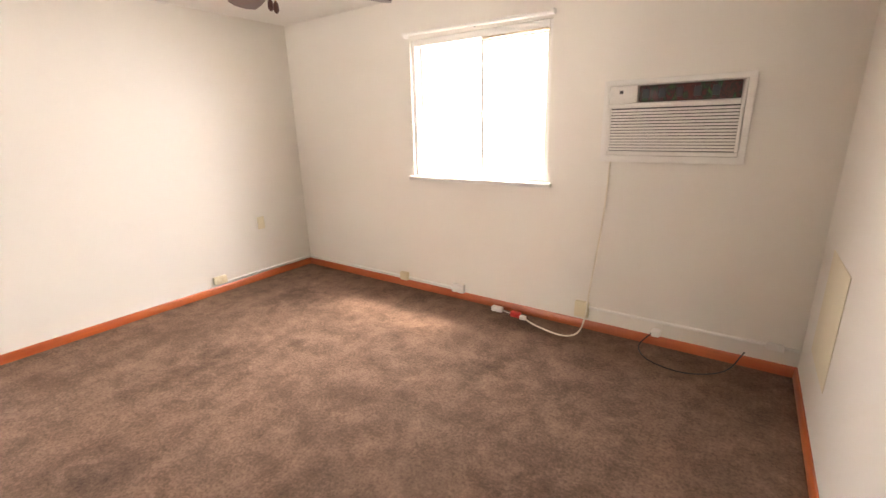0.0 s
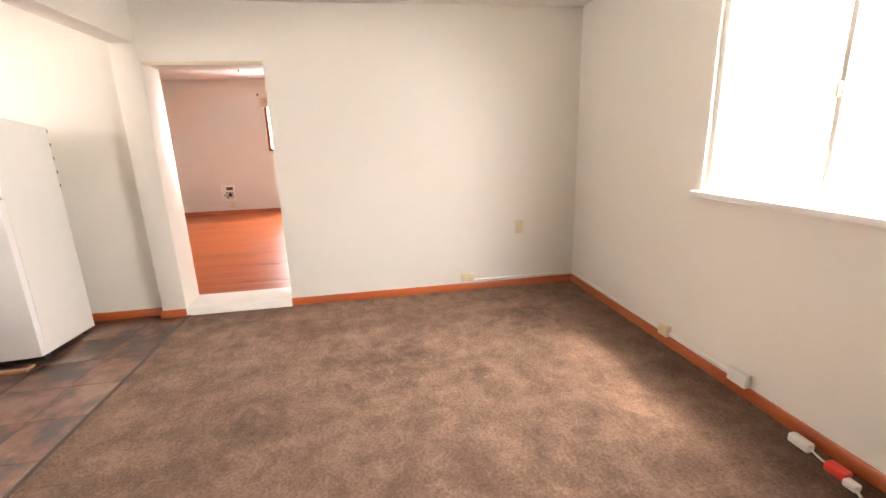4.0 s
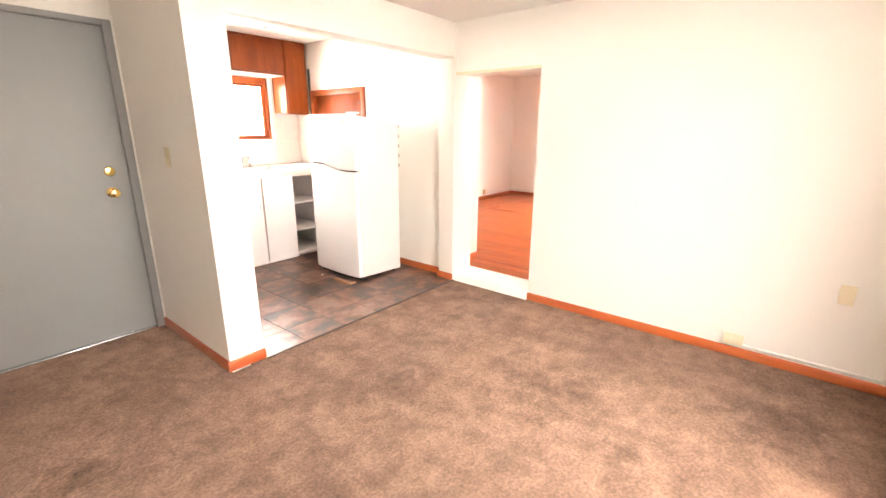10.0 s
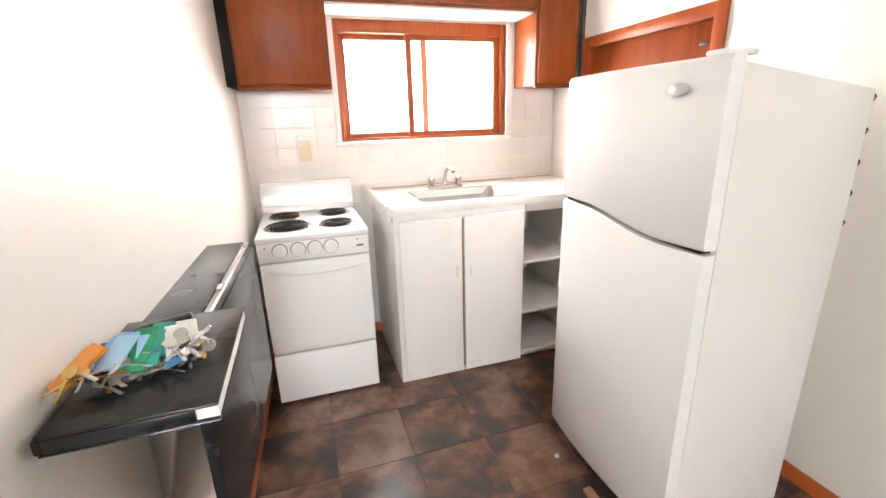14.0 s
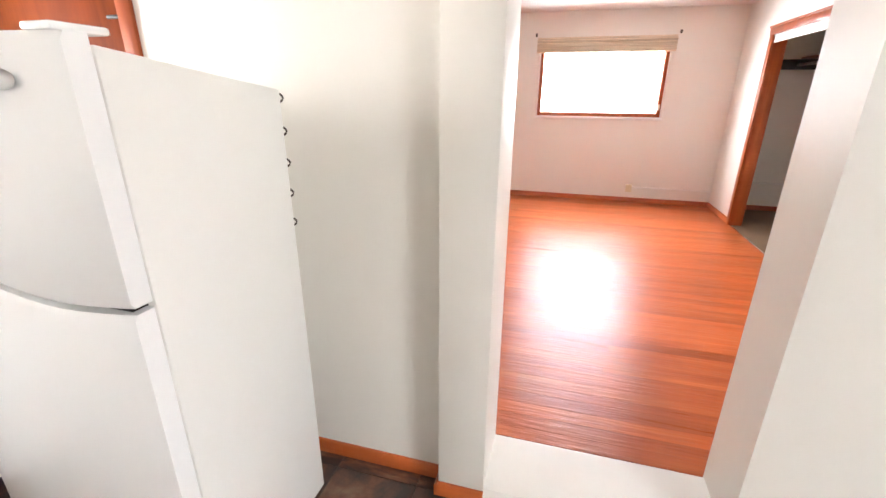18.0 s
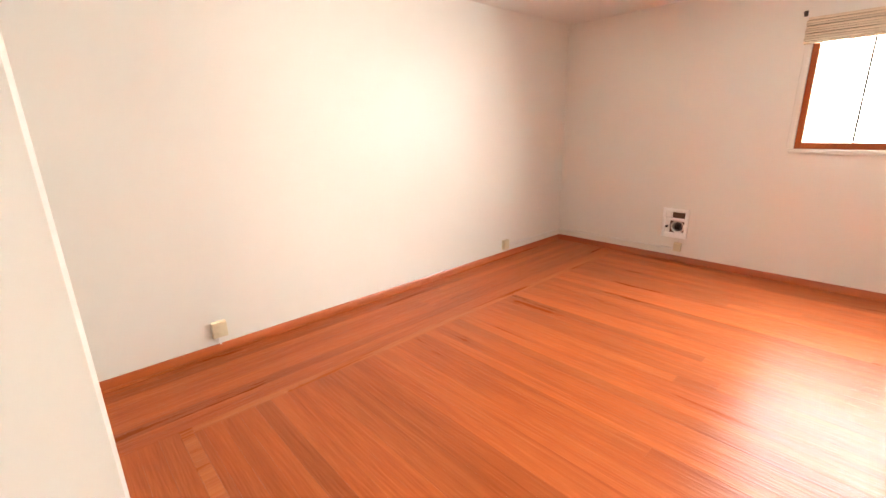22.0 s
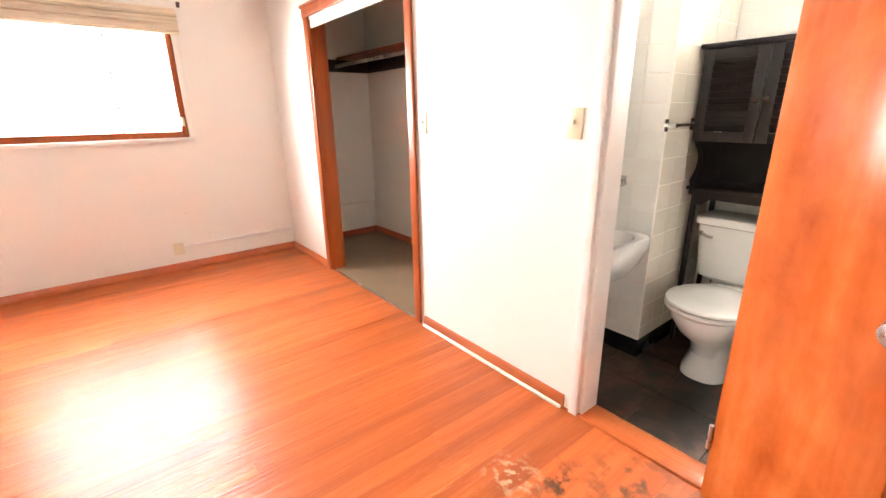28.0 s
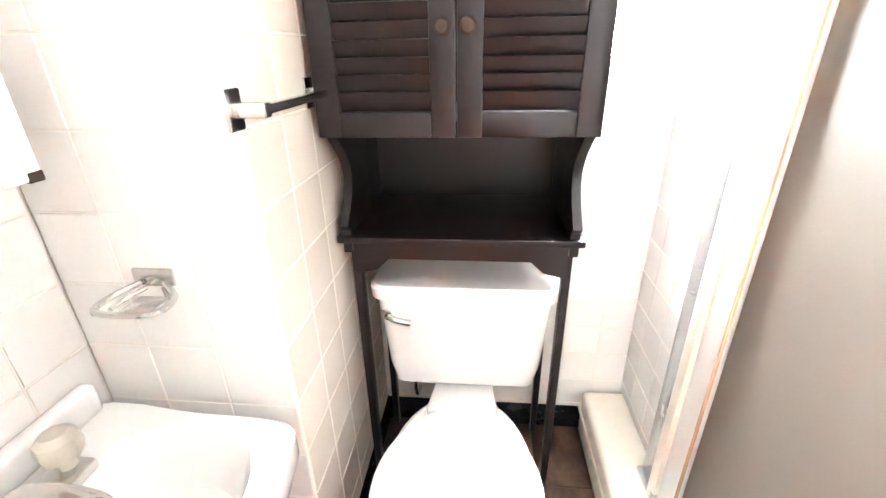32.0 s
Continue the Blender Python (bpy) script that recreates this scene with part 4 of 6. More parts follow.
def plate(x, y, z, face, w=0.07, h=0.115, kind="outlet", material=IVORY):
    """A wall plate; face is the room side: '+x', '-x', '+y' or '-y'."""
    d = 1 if face[0] == '+' else -1
    lab = {"outlet": "ivory plastic wall outlet plate", "switch": "ivory plastic light switch plate", "box": "white surface-mounted outlet box", "blank": "ivory blank wall plate"}[kind]
    nm = {"outlet": "wall_outlet", "switch": "light_switch", "box": "outlet_box", "blank": "cover_plate"}[kind]
    ob = thing(nm, (x, y, z), lab, "outlet" if kind in ("outlet", "box") else "light switch" if kind == "switch" else "wall plate", group=nm + "s")
    dep = 0.035 if kind == "box" else 0.006

    def b(u0, u1, z0, z1, d0, d1, bev):
        lo, hi = sorted((d * d0, d * d1))
        return bx((x + lo, x + hi, y + u0, y + u1, z + z0, z + z1) if face[1] == 'x' else (x + u0, x + u1, y + lo, y + hi, z + z0, z + z1), bev=bev)
    part("plate", b(-w / 2, w / 2, -h / 2, h / 2, 0, dep, 0.002), material, ob)
    if kind in ("outlet", "box"):
        for s in ((-1, 1) if h > w else ()):
            part("socket", b(-0.016, 0.016, s * 0.024 - 0.014, s * 0.024 + 0.014, dep, dep + 0.002, 0.001), material, ob)
        if h <= w:
            for s in (-1, 1):
                part("socket", b(s * 0.024 - 0.014, s * 0.024 + 0.014, -0.016, 0.016, dep, dep + 0.002, 0.001), material, ob)
    elif kind == "switch":
        part("toggle", b(-0.005, 0.005, -0.004, 0.014, dep, dep + 0.011, 0.001), material, ob)
    return ob


def ring_slab(x0, x1, y0, y1, a0, a1, b0, b1, z0, z1):
    """A slab with one rectangular cut-out, in one piece."""
    bm = bmesh.new()
    o = [[bm.verts.new((x, y, z)) for x, y in ((x0, y0), (x1, y0), (x1, y1), (x0, y1))] for z in (z0, z1)]
    i = [[bm.verts.new((x, y, z)) for x, y in ((a0, b0), (a1, b0), (a1, b1), (a0, b1))] for z in (z0, z1)]
    for k in range(4):
        j = (k + 1) % 4
        bm.faces.new((o[1][k], o[1][j], i[1][j], i[1][k]))
        bm.faces.new((o[0][j], o[0][k], i[0][k], i[0][j]))
        bm.faces.new((o[0][k], o[0][j], o[1][j], o[1][k]))
        bm.faces.new((i[0][j], i[0][k], i[1][k], i[1][j]))
    return bm


# through-wall air conditioner
ac = thing("air_conditioner", (0.12, YN, 1.15), "white through-wall air conditioner with louvred grille", "air conditioner")
x0, x1, z0, z1 = AC
part("housing", bx((x0 + 0.004, x1 - 0.004, YN + 0.0, YN + 0.155, z0 + 0.004, z1 - 0.004)), CREAM, ac)
bm = ring_slab(x0 - 0.022, x1 + 0.024, z0 - 0.028, z1 + 0.020, x0 + 0.010, x1 - 0.010, z0 + 0.010, z1 - 0.010, 0.0, 0.026)
bm.transform(Matrix.Translation((0, YN, 0)) @ pose(0, 0, 0, 90))
bmesh.ops.bevel(bm, geom=bm.edges[:], offset=0.004, segments=2, profile=0.5, affect='EDGES', clamp_overlap=True)
part("trim_frame", bm, TRIMW, ac)
part("front_panel", bx((x0 + 0.012, x1 - 0.012, YN - 0.035, YN - 0.001, z0 + 0.012, z0 + 0.035), (x0 + 0.012, x0 + 0.024, YN - 0.035, YN - 0.001, z0 + 0.035, z1 - 0.11),
                       (x1 - 0.030, x1 - 0.012, YN - 0.035, YN - 0.001, z0 + 0.035, z1 - 0.012), (x0 + 0.012, x1 - 0.030, YN - 0.035, YN - 0.001, z1 - 0.135, z1 - 0.110), bev=0.004), WPLAS, ac)
part("grille_back", bx((x0 + 0.024, x1 - 0.030, YN - 0.006, YN - 0.001, z0 + 0.035, z1 - 0.135)), BLACKM, ac)
for k in range(14):
    zz = z0 + 0.040 + k * 0.0168
    part("louvre", bx((x0 + 0.024, x1 - 0.030, YN - 0.034, YN - 0.008, zz, zz + 0.0125), bev=0.002), WPLAS, ac)
cp = part("control_panel", bx((x0 + 0.014, x0 + 0.165, YN - 0.034, YN - 0.001, z1 - 0.108, z1 - 0.012), bev=0.004), WPLAS, ac)
part("display", bx((x0 + 0.068, x0 + 0.088, YN - 0.037, YN - 0.034, z1 - 0.055, z1 - 0.037)), BLACKM, cp)
for k in range(5):
    part("button", bx((x0 + 0.03 + k * 0.026, x0 + 0.044 + k * 0.026, YN - 0.037, YN - 0.034, z1 - 0.088, z1 - 0.078), bev=0.002), CREAM, cp)
part("air_outlet", bx((x0 + 0.172, x1 - 0.034, YN - 0.030, YN - 0.001, z1 - 0.105, z1 - 0.016), bev=0.003), FLAP, ac, "dark glossy air outlet flap")
for k in range(5):
    part("vane", bx((x0 + 0.19 + k * 0.085, x0 + 0.225 + k * 0.085, YN - 0.034, YN - 0.030, z1 - 0.085, z1 - 0.035), bev=0.002), BLACKM, ac)
cord = thing("power_cord", (-0.2, YN - 0.05, 0.6), "white power cord with plug and red tester", "cord")
part("cord", tube([(-0.165, YN - 0.012, 1.168), (-0.17, YN - 0.03, 0.9), (-0.195, YN - 0.03, 0.6), (-0.225, YN - 0.035, 0.32), (-0.240, YN - 0.05, 0.10), (-0.262, YN - 0.13, 0.012), (-0.335, YN - 0.205, 0.006),
                   (-0.47, YN - 0.185, 0.006), (-0.58, YN - 0.145, 0.006), (-0.645, YN - 0.115, 0.012)], 0.0058), CORDM, cord)
part("plug", bx((-0.692, -0.645, YN - 0.125, YN - 0.092, 0.002, 0.032), bev=0.006), WPLAS, cord)
part("tester", bx((-0.772, -0.694, YN - 0.112, YN - 0.070, 0.002, 0.040), bev=0.006), REDP, cord, "red plastic cord adapter")
part("socket_end", bx((-0.940, -0.850, YN - 0.095, YN - 0.055, 0.002, 0.042), bev=0.008), WPLAS, cord)
part("lead", tube([(-0.85, YN - 0.075, 0.02), (-0.81, YN - 0.084, 0.016), (-0.772, YN - 0.09, 0.018)], 0.004), WPLAS, cord)
plate(-0.275, YN, 0.142, '-y', w=0.09, h=0.11, kind="box", material=IVORY)
plate(-1.285, YN, 0.095, '-y', w=0.11, h=0.07, kind="box", material=WPLAS)
plate(-1.855, YN, 0.098, '-y', w=0.08, h=0.07, kind="box", material=IVORY)
plate(XW, 2.705, 0.12, '+x', w=0.11, h=0.065, kind="box", material=IVORY)
plate(XW, 3.18, 0.54, '+x', kind="blank")
plate(PX1, -0.08, 1.26, '+x', kind="switch")
for nm, a, b in (("raceway", (XW + 0.006, 2.75, 0.085), (XW + 0.006, YN - 0.002, 0.085)), ("raceway", (XW, YN - 0.006, 0.085), (-1.36, YN - 0.006, 0.085)), ("raceway", (-0.235, YN - 0.008, 0.16), (0.77, YN - 0.008, 0.16))):
    solo(nm, rod((a, b), r=0.010, seg=8), WPLAS, "thin white cable raceway along the wall", "raceway", group="raceways")
jb = solo("raceway_elbow", bx((0.75, 0.83, YN - 0.028, YN, 0.14, 0.18), (0.83, 0.895, YN - 0.02, YN - 0.005, 0.15, 0.17), bev=0.005), WPLAS, "white raceway end fitting by the corner", "raceway")
cb = thing("coaxial_cable", (0.5, 3.55, 0.01), "loose black coaxial cable lying on the carpet", "cable")
part("cable", tube([(0.185, YN - 0.03, 0.10), (0.12, YN - 0.10, 0.015), (0.20, YN - 0.24, 0.007), (0.40, YN - 0.28, 0.007), (0.58, YN - 0.17, 0.02), (0.66, YN - 0.04, 0.10)], 0.004), RUBBER, cb)
part("connector", bx((0.175, 0.225, YN - 0.06, YN - 0.002, 0.075, 0.115), bev=0.008), WPLAS, cb, "white cable wall fitting")
solo("wall_patch", bx((XE - 0.003, XE, 3.00, 3.42, 0.30, 0.80), bev=0.001), PATCH, "yellowed rectangular patch panel on wall", "access panel")

# ceiling fan
FX, FY, FZ = -1.10, 2.11, 1.988
fan = thing("ceiling_fan", (FX, FY, ZL), "ceiling fan with five dark wooden blades and pull chains", "ceiling fan")
part("canopy", lathe([(0.02, ZL - 0.09), (0.065, ZL - 0.055), (0.075, ZL - 0.001)], (FX, FY, 0)), BRONZE, fan)
part("motor", lathe([(0.03, FZ - 0.06), (0.075, FZ - 0.05), (0.10, FZ - 0.01), (0.115, FZ + 0.05), (0.10, FZ + 0.11), (0.04, FZ + 0.14), (0.018, FZ + 0.16), (0.018, ZL - 0.085)], (FX, FY, 0)), BRONZE, fan)
for k in range(5):
    an = radians(88 + 72 * k)
    m = Matrix.Translation((FX, FY, FZ)) @ Matrix.Rotation(an, 4, 'Z') @ Matrix.Rotation(radians(10), 4, 'X')
    o = [(0.17, -0.05), (0.22, -0.058), (0.50, -0.070), (0.60, -0.064), (0.635, -0.03), (0.64, 0.0), (0.635, 0.03), (0.60, 0.064), (0.50, 0.070), (0.22, 0.058), (0.17, 0.05)]
    bm = prism(o, 'z', -0.004, 0.004)
    bm.transform(m)
    bl = part("blade", bm, FANW, fan)
    bm = bx((0.09, 0.21, -0.018, 0.018, 0.004, 0.010), bev=0.002)
    bm.transform(m)
    part("blade_arm", bm, BRONZE, bl)
for dx, ln in ((-0.022, 0.050), (0.012, 0.064)):
    ch = part("pull_chain", rod(((FX + dx, FY - 0.02, FZ - 0.055), (FX + dx, FY - 0.02, FZ - 0.055 - ln)), r=0.0015, seg=6), BRASS, fan)
    part("fob", lathe([(0.004, 0.0), (0.010, -0.010), (0.012, -0.032), (0.005, -0.044)], (FX + dx, FY - 0.02, FZ - 0.055 - ln)), FANW, ch)

# ---- kitchen things ----
# tiled backsplash behind sink and stove is laid with the small pieces

# range
SX0, SX1, SF, SB, ST = -1.776, -1.251, -1.490, KY + 0.012, 0.910
st = thing("range", (-1.5, -1.8, 0.0), "white freestanding electric range with four coil burners", "stove")
part("body", bx((SX0, SX1, SB, SF - 0.03, 0.04, ST - 0.03), bev=0.004), APPL, st)
part("toe_kick", bx((SX0 + 0.02, SX1 - 0.02, SB, SF - 0.07, 0.0, 0.04)), BLACKM, st)
part("cooktop", bx((SX0 - 0.004, SX1 + 0.004, SB, SF + 0.004, ST - 0.032, ST), bev=0.010, seg=3), APPL, st)
part("backguard", prism([(SB, ST), (SB + 0.075, ST), (SB + 0.062, ST + 0.04), (SB + 0.050, ST + 0.155), (SB + 0.035, ST + 0.175), (SB, ST + 0.175)], 'x', SX0, SX1, bev=0.006), APPL, st)
cpn = part("control_panel", bx((SX0, SX1, SF - 0.04, SF - 0.002, 0.785, ST - 0.033), bev=0.004), APPL, st)
for kx in (-1.352, -1.436, -1.514, -1.590):
    m = Matrix.Translation((kx, SF - 0.002, 0.838)) @ pose(0, 0, 0, -90)
    part("dial_ring", lathe([(0.036, 0.0), (0.036, 0.003), (0.033, 0.004)], m=m), GREYP, cpn)
    kb = part("dial", lathe([(0.0335, 0.003), (0.0335, 0.013), (0.030, 0.018), (0.008, 0.019)], m=m), APPL, cpn)
    part("grip", bx((kx - 0.004, kx + 0.004, SF + 0.018, SF + 0.024, 0.820, 0.856), bev=0.002), APPL, kb)
for u in (0.035, SX1 - SX0 - 0.055):
    part("indicator", rod(((SX1 - u, SF - 0.004, 0.858), (SX1 - u, SF + 0.001, 0.858)), r=0.004, seg=10), REDP if u < 0.1 else BLACKM, cpn)
part("badge", bx((SX0 + 0.028, SX0 + 0.062, SF - 0.003, SF, 0.822, 0.829)), GREYP, cpn)
od = part("oven_door", bx((SX0 + 0.002, SX1 - 0.002, SF - 0.032, SF + 0.006, 0.295, 0.777), bev=0.008, seg=3), APPL, st)
bm = bmesh.new()
pts = []
for k in range(13):
    u = k / 12
    pts.append((SX0 + 0.03 + u * (SX1 - SX0 - 0.06), SF + 0.006 + 0.022 * math.sin(math.pi * u) ** 0.5, 0.738 - 0.018 * math.sin(math.pi * u)))
part("door_handle", tube(pts, 0.008, 8), APPL, od)
part("drawer", bx((SX0 + 0.002, SX1 - 0.002, SF - 0.032, SF + 0.004, 0.014, 0.286), bev=0.006, seg=3), APPL, st)


def spiral(cx, cy, z, r0, r1, turns):
    pts = []
    n = int(turns * 18)
    for i in range(n + 1):
        u = i / n
        a = 2 * math.pi * turns * u
        pts.append((cx + (r0 + (r1 - r0) * u) * math.cos(a), cy + (r0 + (r1 - r0) * u) * math.sin(a), z))
    return tube(pts, 0.0048, 6, smooth=1)


for bxx, byy, rr in ((-1.398, -1.672, 0.108), (-1.382, -1.938, 0.084), (-1.642, -1.655, 0.084), (-1.646, -1.940, 0.082)):
    bn = part("drip_pan", lathe([(0.02, ST - 0.012), (rr * 0.8, ST - 0.010), (rr, ST + 0.001), (rr + 0.008, ST + 0.0045), (rr + 0.012, ST + 0.001)], (bxx, byy, 0), 36), CHROME, st)
    part("coil", spiral(bxx, byy, ST + 0.010, 0.018, rr - 0.006, 4 if rr < 0.09 else 5), COIL, bn)

# sink base, open shelves, counter, sink and tap
CF, CT = -1.465, 1.0
cab = thing("sink_cabinet", (-2.27, -1.8, 0.0), "white painted sink base cabinet with two plain doors", "cabinet")
part("body", bx((-2.640, -2.622, KY + 0.002, CF - 0.02, 0.0, CT - 0.04), (-1.918, -1.900, KY + 0.002, CF - 0.02, 0.0, CT - 0.04), (-2.622, -1.918, KY + 0.002, CF - 0.02, 0.06, 0.078), bev=0.002), CABP, cab)
part("face_frame", bx((-2.640, -1.900, CF - 0.02, CF, CT - 0.085, CT - 0.04), (-1.930, -1.900, CF - 0.02, CF, 0.0, CT - 0.085), (-2.640, -2.618, CF - 0.02, CF, 0.0, CT - 0.085),
                      (-2.618, -1.930, CF - 0.02, CF, 0.0, 0.03), bev=0.002), CABP, cab)
for x0, x1, px in ((-2.628, -2.276, -2.31), (-2.262, -1.925, -2.23)):
    dr = part("door", bx((x0, x1, CF, CF + 0.018, 0.012, CT - 0.075), bev=0.003), CABP, cab)
    part("handle", bx((px - 0.004, px + 0.004, CF + 0.018, CF + 0.034, 0.60, 0.66), bev=0.003), CABP, dr)
# brown strip added behind the doors, painting the shaded gap's tone
part("shadow_gap", bx((-2.276, -2.262, CF - 0.018, CF - 0.002, 0.03, CT - 0.09)), SCRAPGAP, cab)
shf = thing("open_shelf_unit", (-2.85, -1.8, 0.0), "white painted open shelf unit beside sink cabinet", "shelf unit")
part("side", bx((-3.06, -3.042, KY + 0.002, CF - 0.02, 0.0, CT - 0.04), bev=0.002), CABP, shf)
part("back", bx((-3.042, -2.642, KY + 0.002, KY + 0.012, 0.03, CT - 0.04)), CABP, shf)
part("face_frame", bx((-3.06, -2.642, CF - 0.02, CF, CT - 0.085, CT - 0.04), bev=0.002), CABP, shf)
for z in (0.03, 0.295, 0.607):
    part("shelf", bx((-3.042, -2.642, KY + 0.012, CF - 0.004, z, z + 0.018), bev=0.002), CABP, shf)
part("toe_board", bx((-3.06, -2.642, CF - 0.05, CF - 0.03, 0.0, 0.05)), CABP, shf)
ct = thing("countertop", (-2.5, -1.8, CT), "white laminate countertop with worn cream edge", "countertop")
bx0, bx1, by0, by1 = -2.635, -2.07, -1.90, -1.535
part("top", ring_slab(KX + 0.002, -1.888, KY + 0.002, CF + 0.02, bx0 + 0.01, bx1 - 0.01, by0 + 0.01, by1 - 0.01, CT - 0.04, CT), CABP, ct)
part("caulk_line", bx((KX + 0.01, -1.89, KY + 0.0125, KY + 0.022, CT, CT + 0.006), bev=0.002), CAULK, ct, "rusty stained caulk line")
part("edge_strip", bx((KX + 0.002, -1.888, CF + 0.02, CF + 0.024, CT - 0.038, CT + 0.002), bev=0.001), CREAM, ct)
part("side_lip", bx((-1.888, -1.866, KY + 0.002, CF + 0.03, CT - 0.06, CT + 0.022), bev=0.004), CABP, ct)
sk = thing("kitchen_sink", (-2.41, -1.8, CT), "stainless steel drop-in single bowl sink", "sink")


def rounded(x0, x1, y0, y1, r, z, n=6):
    out = []
    for cx, cy, a0 in ((x1 - r, y1 - r, 0), (x0 + r, y1 - r, 90), (x0 + r, y0 + r, 180), (x1 - r, y0 + r, 270)):
        for k in range(n + 1):
            a = radians(a0 + 90 * k / n)
            out.append((cx + r * math.cos(a), cy + r * math.sin(a), z))
    return out


part("bowl", shells([rounded(bx0 - 0.02, bx1 + 0.02, by0 - 0.02, by1 + 0.02, 0.05, CT + 0.001), rounded(bx0 - 0.018, bx1 + 0.018, by0 - 0.018, by1 + 0.018, 0.05, CT + 0.004), rounded(bx0, bx1, by0, by1, 0.06, CT + 0.003),
                     rounded(bx0 + 0.008, bx1 - 0.008, by0 + 0.008, by1 - 0.008, 0.06, CT - 0.02), rounded(bx0 + 0.02, bx1 - 0.02, by0 + 0.02, by1 - 0.02, 0.06, CT - 0.15),
                     rounded(bx0 + 0.06, bx1 - 0.06, by0 + 0.06, by1 - 0.06, 0.05, CT - 0.165)], cap=False), SINKM, sk)
part("bowl_floor", shells([rounded(bx0 + 0.06, bx1 - 0.06, by0 + 0.06, by1 - 0.06, 0.05, CT - 0.165), rounded(-2.405, -2.325, -1.76, -1.68, 0.039, CT - 0.17)]), SINKM, sk)
part("drain", lathe([(0.038, CT - 0.168), (0.03, CT - 0.166), (0.02, CT - 0.168)], (-2.365, -1.72, 0), 20), CHROME, sk)
fy = by0 - 0.052
tap = thing("kitchen_faucet", (-2.34, fy, CT), "chrome two-handle kitchen faucet", "faucet")
part("base", bx((-2.45, -2.23, fy - 0.025, fy + 0.025, CT, CT + 0.02), bev=0.008), CHROME, tap)
part("spout", tube([(-2.34, fy, CT + 0.015), (-2.34, fy, CT + 0.07), (-2.342, fy + 0.03, CT + 0.12), (-2.348, fy + 0.08, CT + 0.135), (-2.355, fy + 0.125, CT + 0.115)], 0.012, 12), CHROME, tap)
for s in (-1, 1):
    part("handle", lathe([(0.016, 0.0), (0.018, 0.02), (0.021, 0.03), (0.02, 0.05), (0.01, 0.056)], (-2.34 + s * 0.088, fy, CT + 0.018), 14), CHROME, tap)

# wall cabinets
UF, UB = -1.87, 1.597
for x0, x1 in ((-1.70, -1.245), (-3.19, -2.905)):
    up = thing("wall_cabinet", ((x0 + x1) / 2, -2.0, UB), "dark red-brown wooden wall cabinet with one slab door", "cabinet", group="wall cabinets")
    part("body", bx((x0, x1, KY + 0.012, UF, UB, ZK - 0.004), bev=0.002), CABW, up)
    part("door", bx((x0 + 0.014, x1 - 0.014, UF, UF + 0.018, UB + 0.012, ZK - 0.03), bev=0.004), CABW, up)
    part("rail", bx((x0, x1, UF - 0.02, UF + 0.012, UB - 0.014, UB), bev=0.003), CABW, up)
brg = thing("bridge_cabinet", (-2.28, -2.0, 2.0), "dark red-brown wooden cabinet spanning above kitchen window", "cabinet")
part("body", bx((-2.905, -1.70, KY + 0.012, UF - 0.004, 2.005, ZK - 0.004), bev=0.002), CABW, brg)
for x0, x1 in ((-2.89, -2.31), (-2.295, -1.715)):
    part("door", bx((x0, x1, UF - 0.004, UF + 0.014, 2.02, ZK - 0.03), bev=0.004), CABW, brg)
part("light_rail", bx((-2.90, -1.705, KY + 0.02, UF - 0.02, 1.992, 2.005), bev=0.002), TRIMW, brg)
# solid near-black box painted as the shade of the gap beside the cabinet
solo("gap_shade_strip", bx((-1.245, east(UF) - 0.001, KY + 0.014, UF - 0.01, UB + 0.004, ZK - 0.004)), GAPSHADE, "near-black strip painting the shade in the gap beside wall cabinet", "trim")
wsh = thing("small_shelf", (-3.2, -1.85, 1.66), "small grey corner shelf rail by the cabinet", "shelf")
part("board", bx((KX + 0.001, KX + 0.02, -1.86, -1.838, 1.58, 2.1), bev=0.002), GREYP, wsh)
acr = solo("clear_splash_panel", bx((KX + 0.004, KX + 0.009, -1.775, -1.42, CT + 0.001, 1.19), bev=0.001), GLASS, "clear acrylic splash panel at counter end", "panel")

# fridge
R0, R1, RF, RB, RH = -0.875, -0.212, -2.535, -3.035, 1.553
fr = thing("refrigerator", (-2.78, -0.55, 0.0), "white top-freezer refrigerator with curved doors", "refrigerator")
part("body", prism([(RB, 0.03), (RF - 0.005, 0.05), (RF - 0.005, RH - 0.016), (RB, RH - 0.082)], 'y', R0, R1, bev=0.006), CREAM, fr)
part("kick_grille", bx((RF - 0.02, RF - 0.002, R0 + 0.02, R1 - 0.02, 0.005, 0.05)), GREYP, fr)
for y in (R0 + 0.05, R1 - 0.05):
    for x in (RB + 0.05, RF - 0.06):
        part("foot", rod(((x, y, 0.0), (x, y, 0.055)), r=0.018, seg=10), BLACKM, fr)


